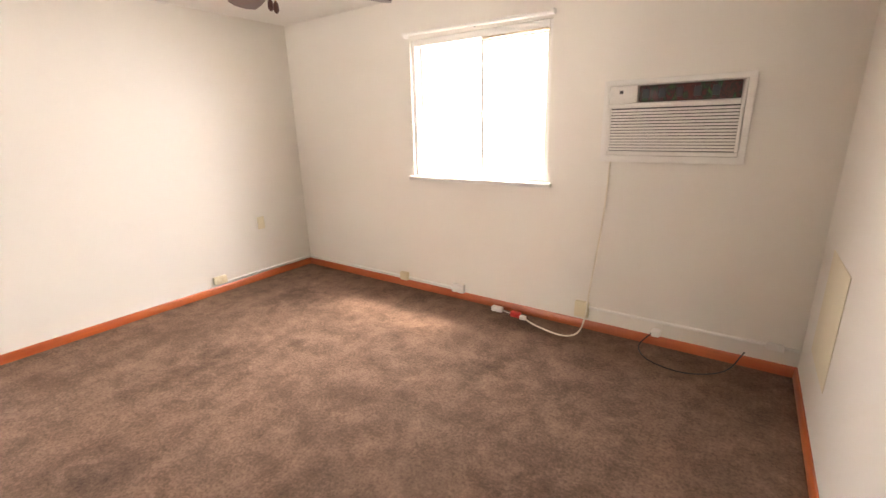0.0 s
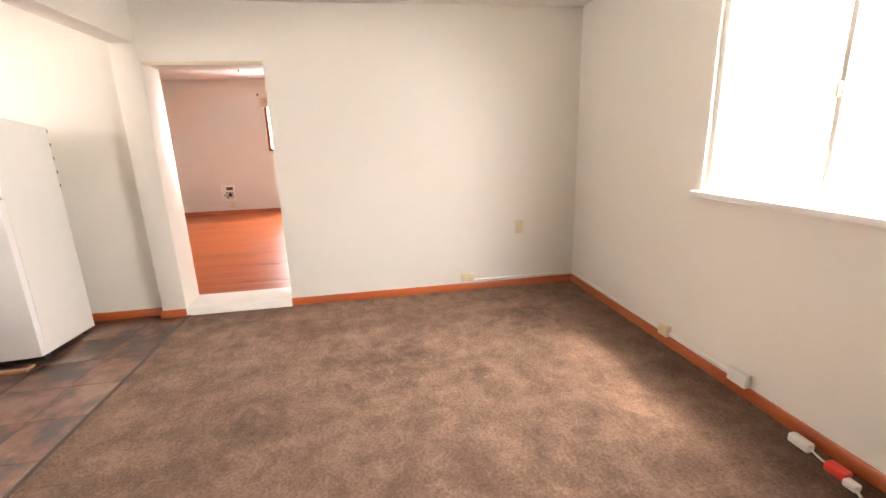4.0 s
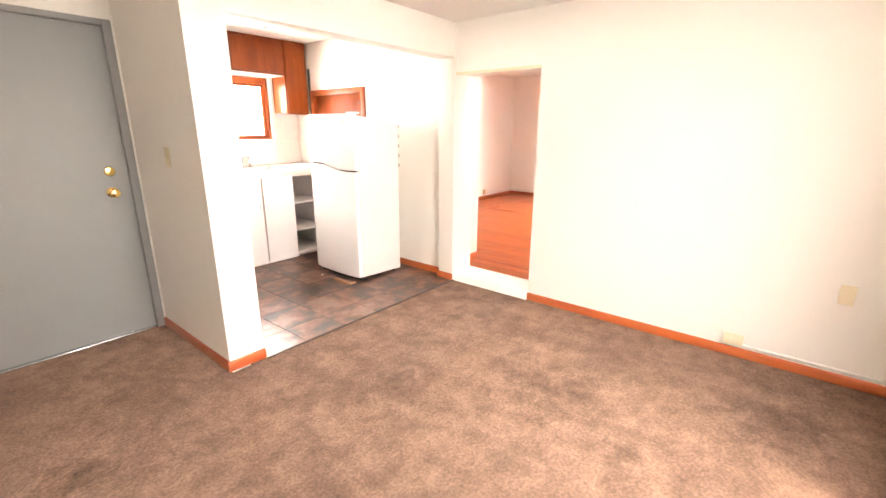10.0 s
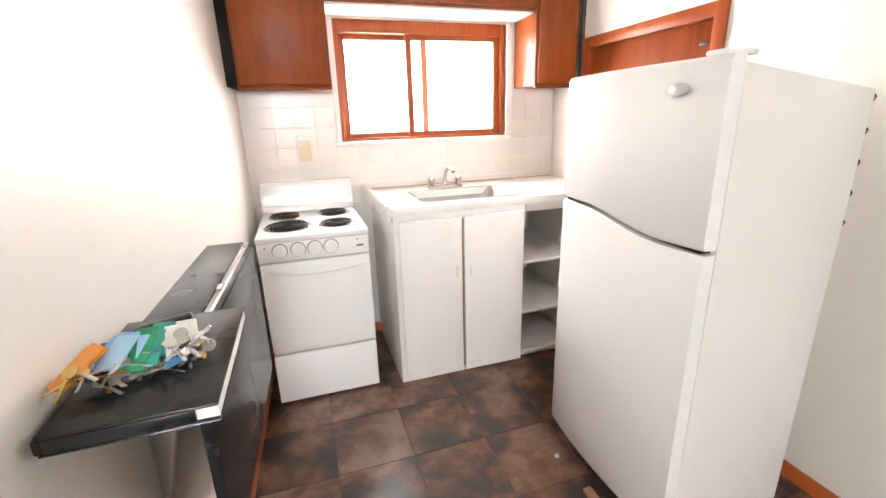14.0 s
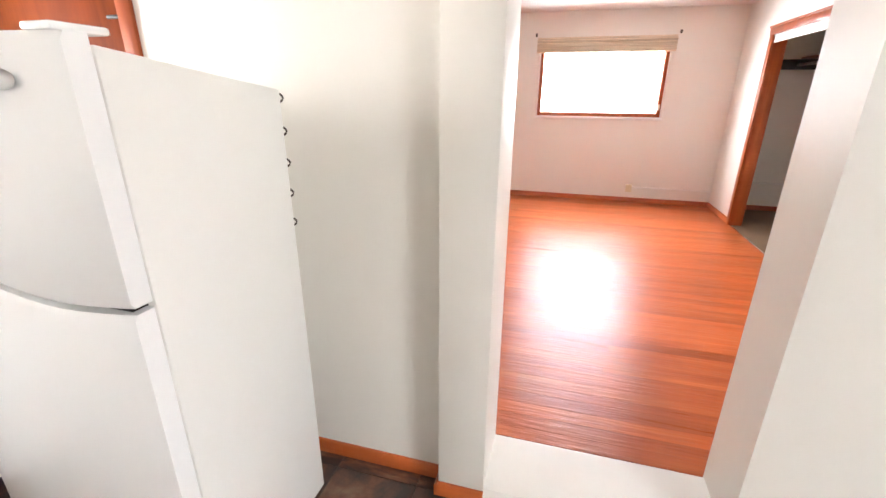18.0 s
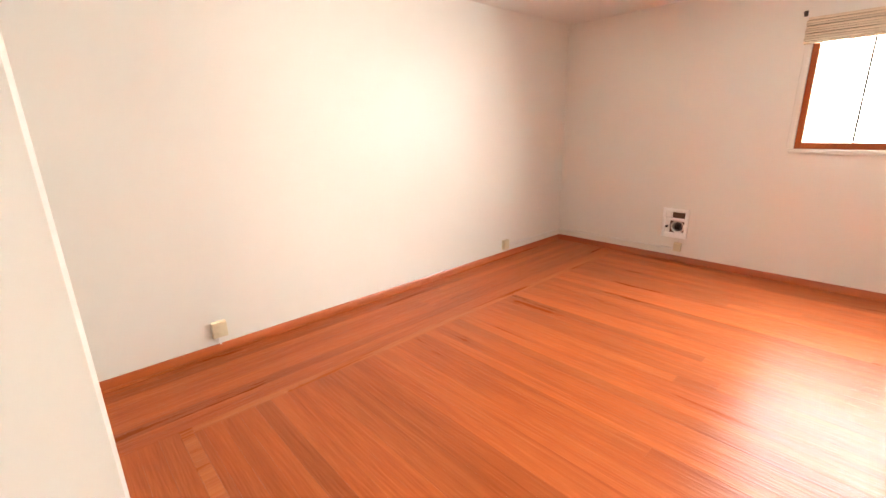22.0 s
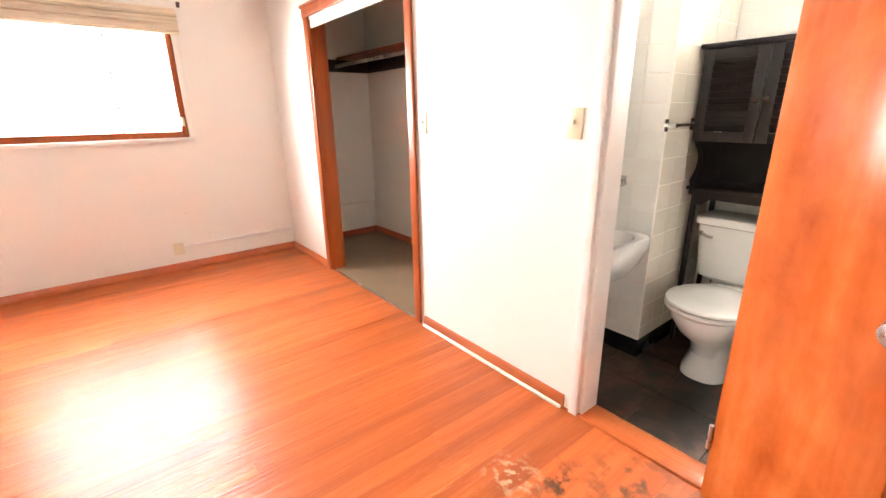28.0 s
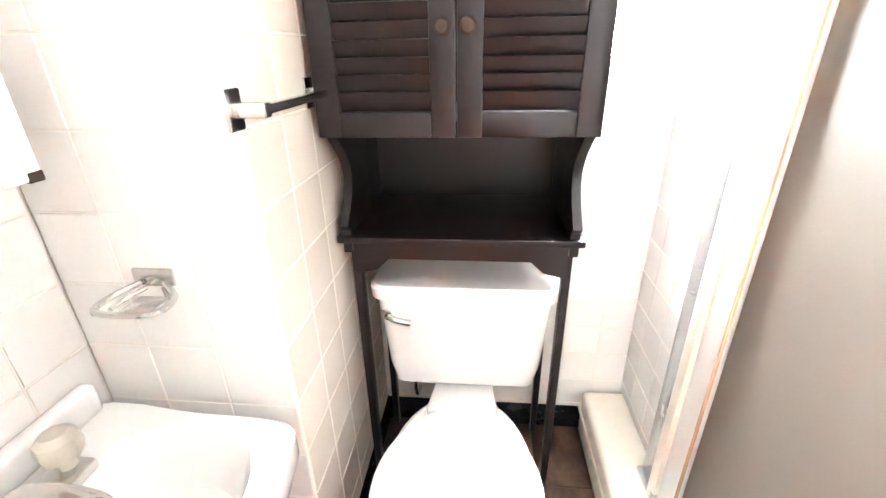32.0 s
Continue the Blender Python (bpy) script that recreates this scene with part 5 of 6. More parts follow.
def fridge_door(z0, z1, wave):
    """A bowed door whose lower or upper edge swings into a hand grip."""
    n, bm = 24, bmesh.new()
    back, front = [], []
    for k in range(n + 1):
        u = k / n
        y = R0 + u * (R1 - R0)
        bow = 0.045 + 0.028 * (1 - (2 * u - 1) ** 2) ** 0.8
        s = max(0.0, min(1.0, (u - 0.25) / 0.55))
        s = s * s * (3 - 2 * s)
        lo, hi = (z0 - wave * s, z1) if wave > 0 else (z0, z1 + wave * s)
        back.append((bm.verts.new((RF, y, lo)), bm.verts.new((RF, y, hi))))
        e = 0.012
        front.append((bm.verts.new((RF + bow - e * 0.6, y, lo)), bm.verts.new((RF + bow, y, lo + e)), bm.verts.new((RF + bow, y, hi - e)), bm.verts.new((RF + bow - e * 0.6, y, hi))))
    for k in range(n):
        a, b, c, d = back[k], back[k + 1], front[k], front[k + 1]
        for i in range(3):
            bm.faces.new((c[i], d[i], d[i + 1], c[i + 1]))
        bm.faces.new((a[0], b[0], d[0], c[0]))
        bm.faces.new((a[1], c[3], d[3], b[1]))
        bm.faces.new((a[0], a[1], b[1], b[0]))
    for k in (0, n):
        bm.faces.new((back[k][0], *front[k], back[k][1]))
    return bm


ZS = 1.105
part("freezer_door", fridge_door(ZS + 0.008, RH, 0.05), APPL, fr)
part("fridge_door", fridge_door(0.055, ZS - 0.006, -0.05), APPL, fr)
# near-black strip paints the shade in the gap between both doors
part("seam_shade", bx((RF - 0.004, RF + 0.03, R0 + 0.01, R1 - 0.02, ZS - 0.06, ZS + 0.004)), GAPSHADE, fr)
part("hinge_cap", bx((RF - 0.05, RF + 0.05, R1 - 0.075, R1 - 0.01, RH, RH + 0.014), bev=0.005), APPL, fr)
bm = lathe([(0.001, 0.0), (0.032, 0.001), (0.034, 0.003), (0.028, 0.005), (0.001, 0.006)], m=Matrix.Translation((RF + 0.0675, R1 - 0.120, RH - 0.073)) @ pose(0, 0, 0, 0, 90, 0) @ Matrix.Diagonal((0.5, 1, 1, 1)))
part("badge", bm, STEEL, fr, "oval metal badge")
for k in range(5):
    z = 1.06 + k * 0.092
    part("condenser_coil", tube([(RB - 0.004, R1 - 0.10, z), (RB - 0.026, R1 - 0.045, z), (RB - 0.036, R1 - 0.018, z + 0.02), (RB - 0.026, R1 - 0.045, z + 0.04), (RB - 0.004, R1 - 0.10, z + 0.04)], 0.003, 6), BRONZE, fr)
solo("wood_shim", bx((-2.435, -2.400, -0.50, -0.255, 0.0, 0.018), (-2.48, -2.435, -0.285, -0.255, 0.0, 0.016), bev=0.003), SCRAPGAP, "scrap wooden shim under the refrigerator front", "wood scrap")
solo("floor_scrap", bx((RF + 0.12, RF + 0.14, -0.70, -0.685, 0.0, 0.012), bev=0.003), WPLAS, "small white scrap on the kitchen floor", "debris")

# narrow black wall shelf with a drop leaf, a binder and keys
TZ = 1.03


def hinge(y):
    """The hinge line of the shelf runs along with the wall."""
    return east(y) - 0.118


tb = thing("drop_leaf_shelf", (-1.2, -0.5, TZ), "narrow black wall shelf with drop leaf hanging down", "shelf")
part("top", prism([(hinge(-0.98), -0.98), (east(-0.98), -0.98), (east(0), 0.0), (hinge(0), 0.0)], 'z', TZ - 0.022, TZ, bev=0.003), BLACKP, tb)
part("leaf", prism([(hinge(-0.92) - 0.036, -0.92), (hinge(-0.92) - 0.016, -0.92), (hinge(-0.16) - 0.016, -0.16), (hinge(-0.16) - 0.036, -0.16)], 'z', 0.56, TZ - 0.002, bev=0.003), BLACKP, tb)
part("piano_hinge", rod(((hinge(-0.96) - 0.008, -0.96, TZ - 0.002), (hinge(-0.05) - 0.008, -0.05, TZ - 0.002)), r=0.007, seg=8), STEEL, tb)
for y in (-0.90, -0.52):
    part("catch", bx((hinge(y) - 0.016, hinge(y) - 0.002, y - 0.02, y + 0.02, TZ + 0.002, TZ + 0.007), bev=0.001), CHROME, tb)
part("bracket", prism([(east(-0.3), TZ - 0.022), (hinge(-0.3) + 0.02, TZ - 0.022), (east(-0.3) - 0.012, 0.66), (east(-0.3), 0.66)], 'y', -0.30, -0.27, bev=0.002), STEEL, tb)
bi = thing("binder", (-1.24, -0.2, TZ), "black vinyl binder with white page edges on the shelf", "binder")
b0, b1, b2, b3 = -1.348, east(-0.3) - 0.006, -0.30, 0.04
part("cover", bx((b0, b1, b2, b3, TZ + 0.001, TZ + 0.005), bev=0.002), BLACKP, bi)
part("cover", bx((b0, b1, b2, b3, TZ + 0.026, TZ + 0.031), bev=0.002), BLACKP, bi)
part("spine", bx((b1 - 0.006, b1 + 0.003, b2, b3, TZ + 0.0052, TZ + 0.0258), (b0 + 0.03, b1 - 0.006, b3 - 0.006, b3, TZ + 0.0052, TZ + 0.0258), bev=0.002), BLACKP, bi)
part("pages", bx((b0 + 0.002, b1 - 0.008, b2 + 0.004, b3 - 0.008, TZ + 0.0055, TZ + 0.0255)), WPLAS, bi)
rng = random.Random(4)
KZ = TZ + 0.031
kr = thing("key_bunch", (-1.23, -0.16, KZ), "large bunch of keys with coloured plastic tags", "keys")
KC = [mat("tag_%s" % nm, c, 0.4) for nm, c in (("orange", (0.85, 0.33, 0.05)), ("violet", (0.13, 0.04, 0.32)), ("blue", (0.25, 0.52, 0.85)), ("light_blue", (0.40, 0.66, 0.88)), ("green", (0.02, 0.36, 0.16)), ("teal", (0.03, 0.36, 0.30)), ("deep_blue", (0.05, 0.22, 0.42)), ("clear", (0.72, 0.72, 0.70)))]
for k in range(16):
    # tags fan out along the bunch
    u = k / 15
    m = Matrix.Translation((-1.155 - 0.13 * u + 0.01 * rng.random(), -0.08 - 0.06 * u + 0.03 * rng.random(), KZ + 0.026 + 0.016 * rng.random())) @ Euler((rng.uniform(-0.55, -0.25), rng.uniform(-0.2, 0.2), radians(-35 + 60 * u) + rng.uniform(-0.2, 0.2))).to_matrix().to_4x4()
    bm = bx((-0.016, 0.016, -0.036, 0.036, -0.0020, 0.0020), bev=0.0014)
    bm.transform(m)
    part("key_tag", bm, KC[min(7, int(u * 7.9))], kr)
for k in range(34):
    u = rng.random()
    m = Matrix.Translation((-1.15 - 0.16 * u, -0.035 - 0.09 * u * rng.uniform(0.6, 1.0), KZ + 0.004 + 0.036 * rng.random())) @ Euler((rng.uniform(-0.7, 0.5), rng.uniform(-0.5, 0.5), rng.uniform(-1.2, 1.2))).to_matrix().to_4x4()
    bm = bx((-0.003, 0.003, -0.004, 0.032, -0.001, 0.001), bev=0.0005)
    bmesh.ops.create_cone(bm, cap_ends=True, segments=12, radius1=0.011, radius2=0.011, depth=0.002, matrix=Matrix.Translation((0, -0.012, 0)))
    bm.transform(m)
    part("key", bm, BRASS if k % 6 == 0 else STEEL, kr)
bm = bx((-0.045, 0.045, -0.010, 0.010, -0.007, 0.007), bev=0.004)
bm.transform(Matrix.Translation((-1.235, -0.185, KZ + 0.034)) @ Euler((0, 0.10, radians(12))).to_matrix().to_4x4())
part("fob", bm, BLACKM, kr, "long black key fob")
part("ring", tube([(-1.22 + 0.035 * math.cos(a / 8 * math.pi * 2), -0.15 + 0.035 * math.sin(a / 8 * math.pi * 2), KZ + 0.012) for a in range(9)], 0.0018, 6), STEEL, kr)
plate(east(0.03), 0.03, 1.38, '-x', kind="switch")
plate(-1.53, KY + 0.012, 1.255, '+y', kind="outlet")

# kitchen ceiling globe
lk = thing("ceiling_light", (-2.0, -0.62, ZK), "white glass ceiling light with small finial", "ceiling light")
part("shade", lathe([(0.004, ZK - 0.17), (0.05, ZK - 0.165), (0.10, ZK - 0.14), (0.13, ZK - 0.10), (0.14, ZK - 0.05), (0.13, ZK - 0.02)], (-2.0, -0.62, 0)), SHADE, lk)
part("pan", lathe([(0.145, ZK - 0.03), (0.15, ZK - 0.012), (0.14, ZK - 0.001)], (-2.0, -0.62, 0)), WPLAS, lk)
part("finial", lathe([(0.003, ZK - 0.195), (0.009, ZK - 0.187), (0.006, ZK - 0.168)], (-2.0, -0.62, 0), 12), STEEL, lk)

# ---- bedroom things ----
# recessed wall heater with its grille off
hx = BX0
ht = thing("wall_heater", (hx, -0.69, 0.31), "white framed electric wall heater with grille removed", "heater")
y0, y1, z0, z1 = -0.81, -0.572, 0.312, 0.602
part("frame", bx((hx, hx + 0.022, y0, y0 + 0.032, z0, z1), (hx, hx + 0.022, y1 - 0.032, y1, z0, z1), (hx, hx + 0.022, y0 + 0.032, y1 - 0.032, z1 - 0.035, z1), (hx, hx + 0.022, y0 + 0.032, y1 - 0.032, z0, z0 + 0.05), bev=0.003), ENAMEL, ht)
part("back_box", bx((hx, hx + 0.004, y0 + 0.03, y1 - 0.03, z0 + 0.045, z1 - 0.03)), BOXBR, ht)
part("cover_plate", bx((hx + 0.004, hx + 0.012, y0 + 0.120, y1 - 0.034, z0 + 0.052, 0.372), bev=0.003), ENAMEL, ht)
part("terminal_cover", bx((hx + 0.004, hx + 0.012, y0 + 0.034, y0 + 0.090, 0.512, z1 - 0.037), bev=0.003), ENAMEL, ht)
part("blower_shroud", bx((hx + 0.004, hx + 0.016, y0 + 0.034, y1 - 0.034, 0.478, 0.510), (hx + 0.004, hx + 0.016, y0 + 0.034, y0 + 0.075, z0 + 0.05, 0.485), bev=0.003), ENAMEL, ht)
ri = Matrix.Translation((hx + 0.004, -0.665, 0.425)) @ pose(0, 0, 0, 0, 90, 0)
part("fan_ring", lathe([(0.058, 0.0), (0.062, 0.010), (0.055, 0.014), (0.050, 0.010), (0.048, 0.0)], m=ri, seg=28), ENAMEL, ht)
part("fan_motor", lathe([(0.024, 0.0), (0.024, 0.014), (0.015, 0.018)], m=ri, seg=16), BRONZE, ht)
part("control_knob", lathe([(0.012, 0.0), (0.012, 0.016), (0.008, 0.02)], m=Matrix.Translation((hx + 0.016, -0.76, 0.42)) @ pose(0, 0, 0, 0, 90, 0), seg=14), BLACKM, ht)
plate(BX0, -0.64, 0.225, '+x', w=0.065, h=0.085, kind="box", material=IVORY)
plate(BX0, 1.43, 0.262, '+x', w=0.075, h=0.10, kind="box", material=IVORY)
plate(-7.22, BY0, 0.215, '+y', w=0.08, h=0.095, kind="box", material=IVORY)
pn = plate(-4.39, BY0, 0.235, '+y', w=0.085, h=0.10, kind="box", material=IVORY)
part("lead", tube([(-4.385, BY0 + 0.012, 0.19), (-4.38, BY0 + 0.012, 0.16), (-4.385, BY0 + 0.016, 0.13)], 0.005), WPLAS, pn)
plate(-6.0, BY1, 1.30, '-y', kind="switch")
plate(-5.035, BY1, 1.305, '-y', kind="switch")
plate(-3.60, YJ, 1.37, '+y', w=0.075, h=0.115, kind="switch")
for a, b in (((BX0 + 0.008, 1.47, 0.275), (BX0 + 0.008, BY1 - 0.002, 0.275)), ((BX0 + 0.006, BY0 + 0.002, 0.20), (BX0 + 0.006, -0.67, 0.20)), ((BX0, BY0 + 0.006, 0.20), (-7.25, BY0 + 0.006, 0.20))):
    solo("raceway", rod((a, b), r=0.011, seg=8), WPLAS, "thin white cable raceway along the wall", "raceway", group="raceways")
solo("wall_nail", rod(((BX0, 1.53, 0.56), (BX0 + 0.012, 1.53, 0.56)), r=0.006, seg=8), IVORY, "small painted-over cable stub in wall", "cable stub")

LX, LY = -6.02, 0.33
lb = thing("flush_ceiling_light", (LX, LY, ZB), "bronze flush ceiling light with alabaster glass bowl", "ceiling light")
part("shade", lathe([(0.005, ZB - 0.165), (0.06, ZB - 0.155), (0.115, ZB - 0.125), (0.15, ZB - 0.08), (0.16, ZB - 0.055)], (LX, LY, 0)), SHADE, lb)
part("pan", lathe([(0.150, ZB - 0.058), (0.172, ZB - 0.050), (0.182, ZB - 0.034), (0.172, ZB - 0.020), (0.150, ZB - 0.012), (0.14, ZB - 0.001)], (LX, LY, 0)), BRONZE, lb)
part("finial", lathe([(0.003, ZB - 0.205), (0.010, ZB - 0.192), (0.006, ZB - 0.18), (0.012, ZB - 0.163)], (LX, LY, 0), 12), BRONZE, lb)

# ---- bathroom things ----
TC = -4.696


def oval(cx, cy, rx, ry, z, n=36, egg=0.0, square=0.0):
    out = []
    for k in range(n):
        a = 2 * math.pi * k / n
        c, s = math.cos(a), math.sin(a)
        e = 1 - square
        x = math.copysign(abs(c) ** e, c)
        y = math.copysign(abs(s) ** e, s)
        out.append((cx + rx * x * (1 + egg * s), cy + ry * y, z))
    return out


to = thing("toilet", (TC, 3.3, BF), "white two-piece toilet with closed lid", "toilet")
part("pedestal", shells([oval(TC, 3.30, 0.115, 0.20, BF, square=0.25), oval(TC, 3.30, 0.112, 0.198, BF + 0.03, square=0.25), oval(TC, 3.29, 0.092, 0.165, BF + 0.12), oval(TC, 3.27, 0.098, 0.175, BF + 0.19),
                         oval(TC, 3.22, 0.145, 0.235, BF + 0.27), oval(TC, 3.195, 0.175, 0.26, BF + 0.345), oval(TC, 3.195, 0.178, 0.262, BF + 0.375), oval(TC, 3.195, 0.165, 0.25, BF + 0.385)]), PORC, to)
part("deck", prism([(TC - 0.120, 3.28), (TC + 0.120, 3.28), (TC + 0.082, 3.47), (TC + 0.078, 3.62), (TC - 0.078, 3.62), (TC - 0.082, 3.47)], 'z', BF + 0.22, BF + 0.398, bev=0.018), PORC, to)
seat = part("seat", shells([oval(TC, 3.135, 0.178, 0.208, BF + 0.386, egg=-0.08), oval(TC, 3.135, 0.186, 0.216, BF + 0.392, egg=-0.08), oval(TC, 3.135, 0.186, 0.216, BF + 0.402, egg=-0.08), oval(TC, 3.135, 0.178, 0.208, BF + 0.408, egg=-0.08)]), PORC, to)
part("lid", shells([oval(TC, 3.14, 0.180, 0.208, BF + 0.410, egg=-0.08), oval(TC, 3.14, 0.187, 0.216, BF + 0.415, egg=-0.08), oval(TC, 3.14, 0.185, 0.214, BF + 0.425, egg=-0.08), oval(TC, 3.14, 0.165, 0.196, BF + 0.432, egg=-0.08),
                    oval(TC, 3.14, 0.08, 0.10, BF + 0.435, egg=-0.08)]), PORC, to)
part("hinge_bar", bx((TC - 0.09, TC + 0.09, 3.335, 3.36, BF + 0.40, BF + 0.43), bev=0.008), PORC, to)


def sq(cx, cy, rx, ry, z):
    return rounded(cx - rx, cx + rx, cy - ry, cy + ry, min(rx, ry) * 0.35, z, 6)


tk0, tk1 = BF + 0.42, BF + 0.70
part("tank", shells([sq(TC, 3.545, 0.150, 0.075, tk0 - 0.02), sq(TC, 3.545, 0.195, 0.095, tk0), sq(TC, 3.545, 0.208, 0.104, tk0 + 0.06), sq(TC, 3.545, 0.228, 0.112, tk1)]), PORC, to)
part("tank_lid", shells([sq(TC, 3.545, 0.232, 0.115, tk1), sq(TC, 3.545, 0.242, 0.124, tk1 + 0.006), sq(TC, 3.545, 0.243, 0.125, tk1 + 0.034), sq(TC, 3.545, 0.234, 0.117, tk1 + 0.043), sq(TC, 3.55, 0.12, 0.06, tk1 + 0.046)]), PORC, to)
lv = part("flush_lever", tube([(TC - 0.20, 3.435, tk1 - 0.045), (TC - 0.185, 3.418, tk1 - 0.046), (TC - 0.16, 3.414, tk1 - 0.052), (TC - 0.135, 3.414, tk1 - 0.056)], 0.009, 8), CHROME, to)
part("escutcheon", rod(((TC - 0.20, 3.445, tk1 - 0.045), (TC - 0.20, 3.428, tk1 - 0.045)), r=0.014), CHROME, to)
for s in (-1, 1):
    part("bolt_cap", lathe([(0.014, BF + 0.02), (0.013, BF + 0.03), (0.006, BF + 0.036)], (TC + s * 0.115, 3.40, 0), 12), PORC, to)
part("supply_line", tube([(TC - 0.17, BN - 0.01, BF + 0.16), (TC - 0.17, BN - 0.06, BF + 0.17), (TC - 0.165, 3.60, BF + 0.26), (TC - 0.16, 3.58, tk0 + 0.0)], 0.006), CHROME, to)

# cabinet over the toilet
EX0, EX1, EY0, EY1 = -4.968, -4.442, 3.315, 3.52
et = thing("over_toilet_cabinet", (TC, 3.5, BF), "dark espresso over-toilet cabinet with louvred doors", "cabinet")
for x0, x1 in ((EX0, EX0 + 0.02), (EX1 - 0.02, EX1)):
    part("side_panel", prism([(EY0 + 0.02, 1.21), (EY1, 1.21), (EY1, 1.615), (EY0 + 0.02, 1.615)], 'x', x0, x1, bev=0.002), ESPR, et)
    part("leg", prism([(3.42, 0.93), (3.45, 0.93), (3.45, BF), (3.42, BF)], 'x', x0, x1, bev=0.002), ESPR, et)
    part("rear_leg", bx((x0, x1, 3.685, 3.715, BF, 1.60), bev=0.002), ESPR, et)
    out = [(3.715, 0.93), (3.715, 1.21), (EY0 + 0.02, 1.21)]
    for k in range(9):
        u = k / 8
        out.append((EY0 + 0.03 + 0.075 * math.sin(math.pi * u) + 0.015 * u, 1.20 - 0.20 * u))
    out += [(3.375, 0.985), (3.375, 0.93)]
    part("bracket", prism(out, 'x', x0, x1), ESPR, et)
part("top", bx((EX0 - 0.015, EX1 + 0.015, EY0 - 0.015, 3.72, 1.615, 1.635), bev=0.004), ESPR, et)
part("bottom", bx((EX0 + 0.02, EX1 - 0.02, EY0 + 0.02, 3.70, 1.21, 1.228)), ESPR, et)
part("back_panel", bx((EX0 + 0.02, EX1 - 0.02, 3.690, 3.70, 0.95, 1.615)), ESPR, et)
part("shelf", bx((EX0 - 0.012, EX1 + 0.012, 3.365, 3.70, 0.955, 0.972), bev=0.004), ESPR, et)
part("apron", prism([(EX0 + 0.02, 0.955), (EX0 + 0.02, 0.87), (EX0 + 0.07, 0.882), (EX0 + 0.10, 0.91), (EX1 - 0.10, 0.91), (EX1 - 0.07, 0.882), (EX1 - 0.02, 0.87), (EX1 - 0.02, 0.955)], 'y', 3.385, 3.40), ESPR, et)
mid = (EX0 + EX1) / 2
for x0, x1, kx in ((EX0, mid - 0.002, mid - 0.022), (mid + 0.002, EX1, mid + 0.022)):
    dr = part("door", bx((x0, x0 + 0.045, EY0, EY0 + 0.018, 1.20, 1.608), (x1 - 0.045, x1, EY0, EY0 + 0.018, 1.20, 1.608), (x0 + 0.045, x1 - 0.045, EY0, EY0 + 0.018, 1.20, 1.245),
                         (x0 + 0.045, x1 - 0.045, EY0, EY0 + 0.018, 1.565, 1.608), bev=0.002), ESPR, et)
    for k in range(11):
        z = 1.250 + k * 0.0288
        bm = bx((x0 + 0.044, x1 - 0.044, EY0 - 0.001, EY0 + 0.004, -0.0185, 0.0185))
        bm.transform(Matrix.Translation((0, EY0 + 0.009, z + 0.014)) @ Matrix.Rotation(radians(24), 4, 'X') @ Matrix.Translation((0, -EY0, 0)))
        part("louvre", bm, ESPR, dr)
    part("knob", lathe([(0.007, 0.0), (0.006, 0.010), (0.014, 0.016), (0.015, 0.022), (0.010, 0.028), (0.002, 0.030)], m=Matrix.Translation((kx, EY0, 1.385)) @ pose(0, 0, 0, 90), seg=18), BRONZE, dr, "dark bronze knob")

# towel bar, soap dish, basin, medicine cabinet
tw = thing("towel_bar", (TX, 3.25, 1.30), "chrome square towel bar with posts on tiled wall", "towel bar")
for y in (3.074, 3.345):
    po = part("post", bx((TX + 0.008, TX + 0.014, y - 0.02, y + 0.02, 1.252, 1.308), (TX + 0.014, TX + 0.06, y - 0.010, y + 0.010, 1.270, 1.290), bev=0.003), CHROME, tw)
part("bar", bx((TX + 0.044, TX + 0.058, 3.066, 3.41, 1.273, 1.287), bev=0.003), CHROME, tw)
sd = thing("soap_dish", (-5.184, TY - 0.05, 1.005), "chrome wire soap dish on tiled alcove wall", "soap dish")
part("mount", bx((-5.224, -5.154, TY - 0.016, TY - 0.008, 1.002, 1.034), bev=0.003), CHROME, sd)
part("ring", tube([(-5.209, TY - 0.016, 1.010), (-5.242, TY - 0.045, 0.999), (-5.236, TY - 0.088, 0.996), (-5.146, TY - 0.088, 0.996), (-5.136, TY - 0.045, 0.999), (-5.169, TY - 0.016, 1.010)], 0.0055, 8), CHROME, sd)
part("ring", tube([(-5.204, TY - 0.016, 1.000), (-5.229, TY - 0.045, 0.990), (-5.222, TY - 0.076, 0.988), (-5.158, TY - 0.076, 0.988), (-5.149, TY - 0.045, 0.990), (-5.174, TY - 0.016, 1.000)], 0.004, 8), CHROME, sd)
part("tray", bx((-5.214, -5.164, TY - 0.074, TY - 0.022, 0.984, 0.988), bev=0.0015), CHROME, sd)
ba = thing("wash_basin", (-5.15, 2.85, 0.7), "white wall-hung porcelain wash basin", "wash basin")
X0, X1, Y0, Y1, ZR = BW + 0.012, -4.955, 2.600, TY - 0.052, 0.77


def rim(dx, dz, c):
    x0, x1, y0, y1 = X0, X1 - dx, Y0 + dx, Y1 - dx
    return [(x0, y0, ZR + dz), (x0 + (x1 - x0) * 0.55, y0, ZR + dz), (x1 - c, y0 + 0.004, ZR + dz), (x1 - c * 0.3, y0 + c * 0.3, ZR + dz), (x1, y0 + c, ZR + dz), (x1, (y0 + y1) / 2, ZR + dz), (x1, y1 - c, ZR + dz),
            (x1 - c * 0.3, y1 - c * 0.3, ZR + dz), (x1 - c, y1 - 0.004, ZR + dz), (x0 + (x1 - x0) * 0.55, y1, ZR + dz), (x0, y1, ZR + dz), (x0, (y0 + y1) / 2, ZR + dz)]


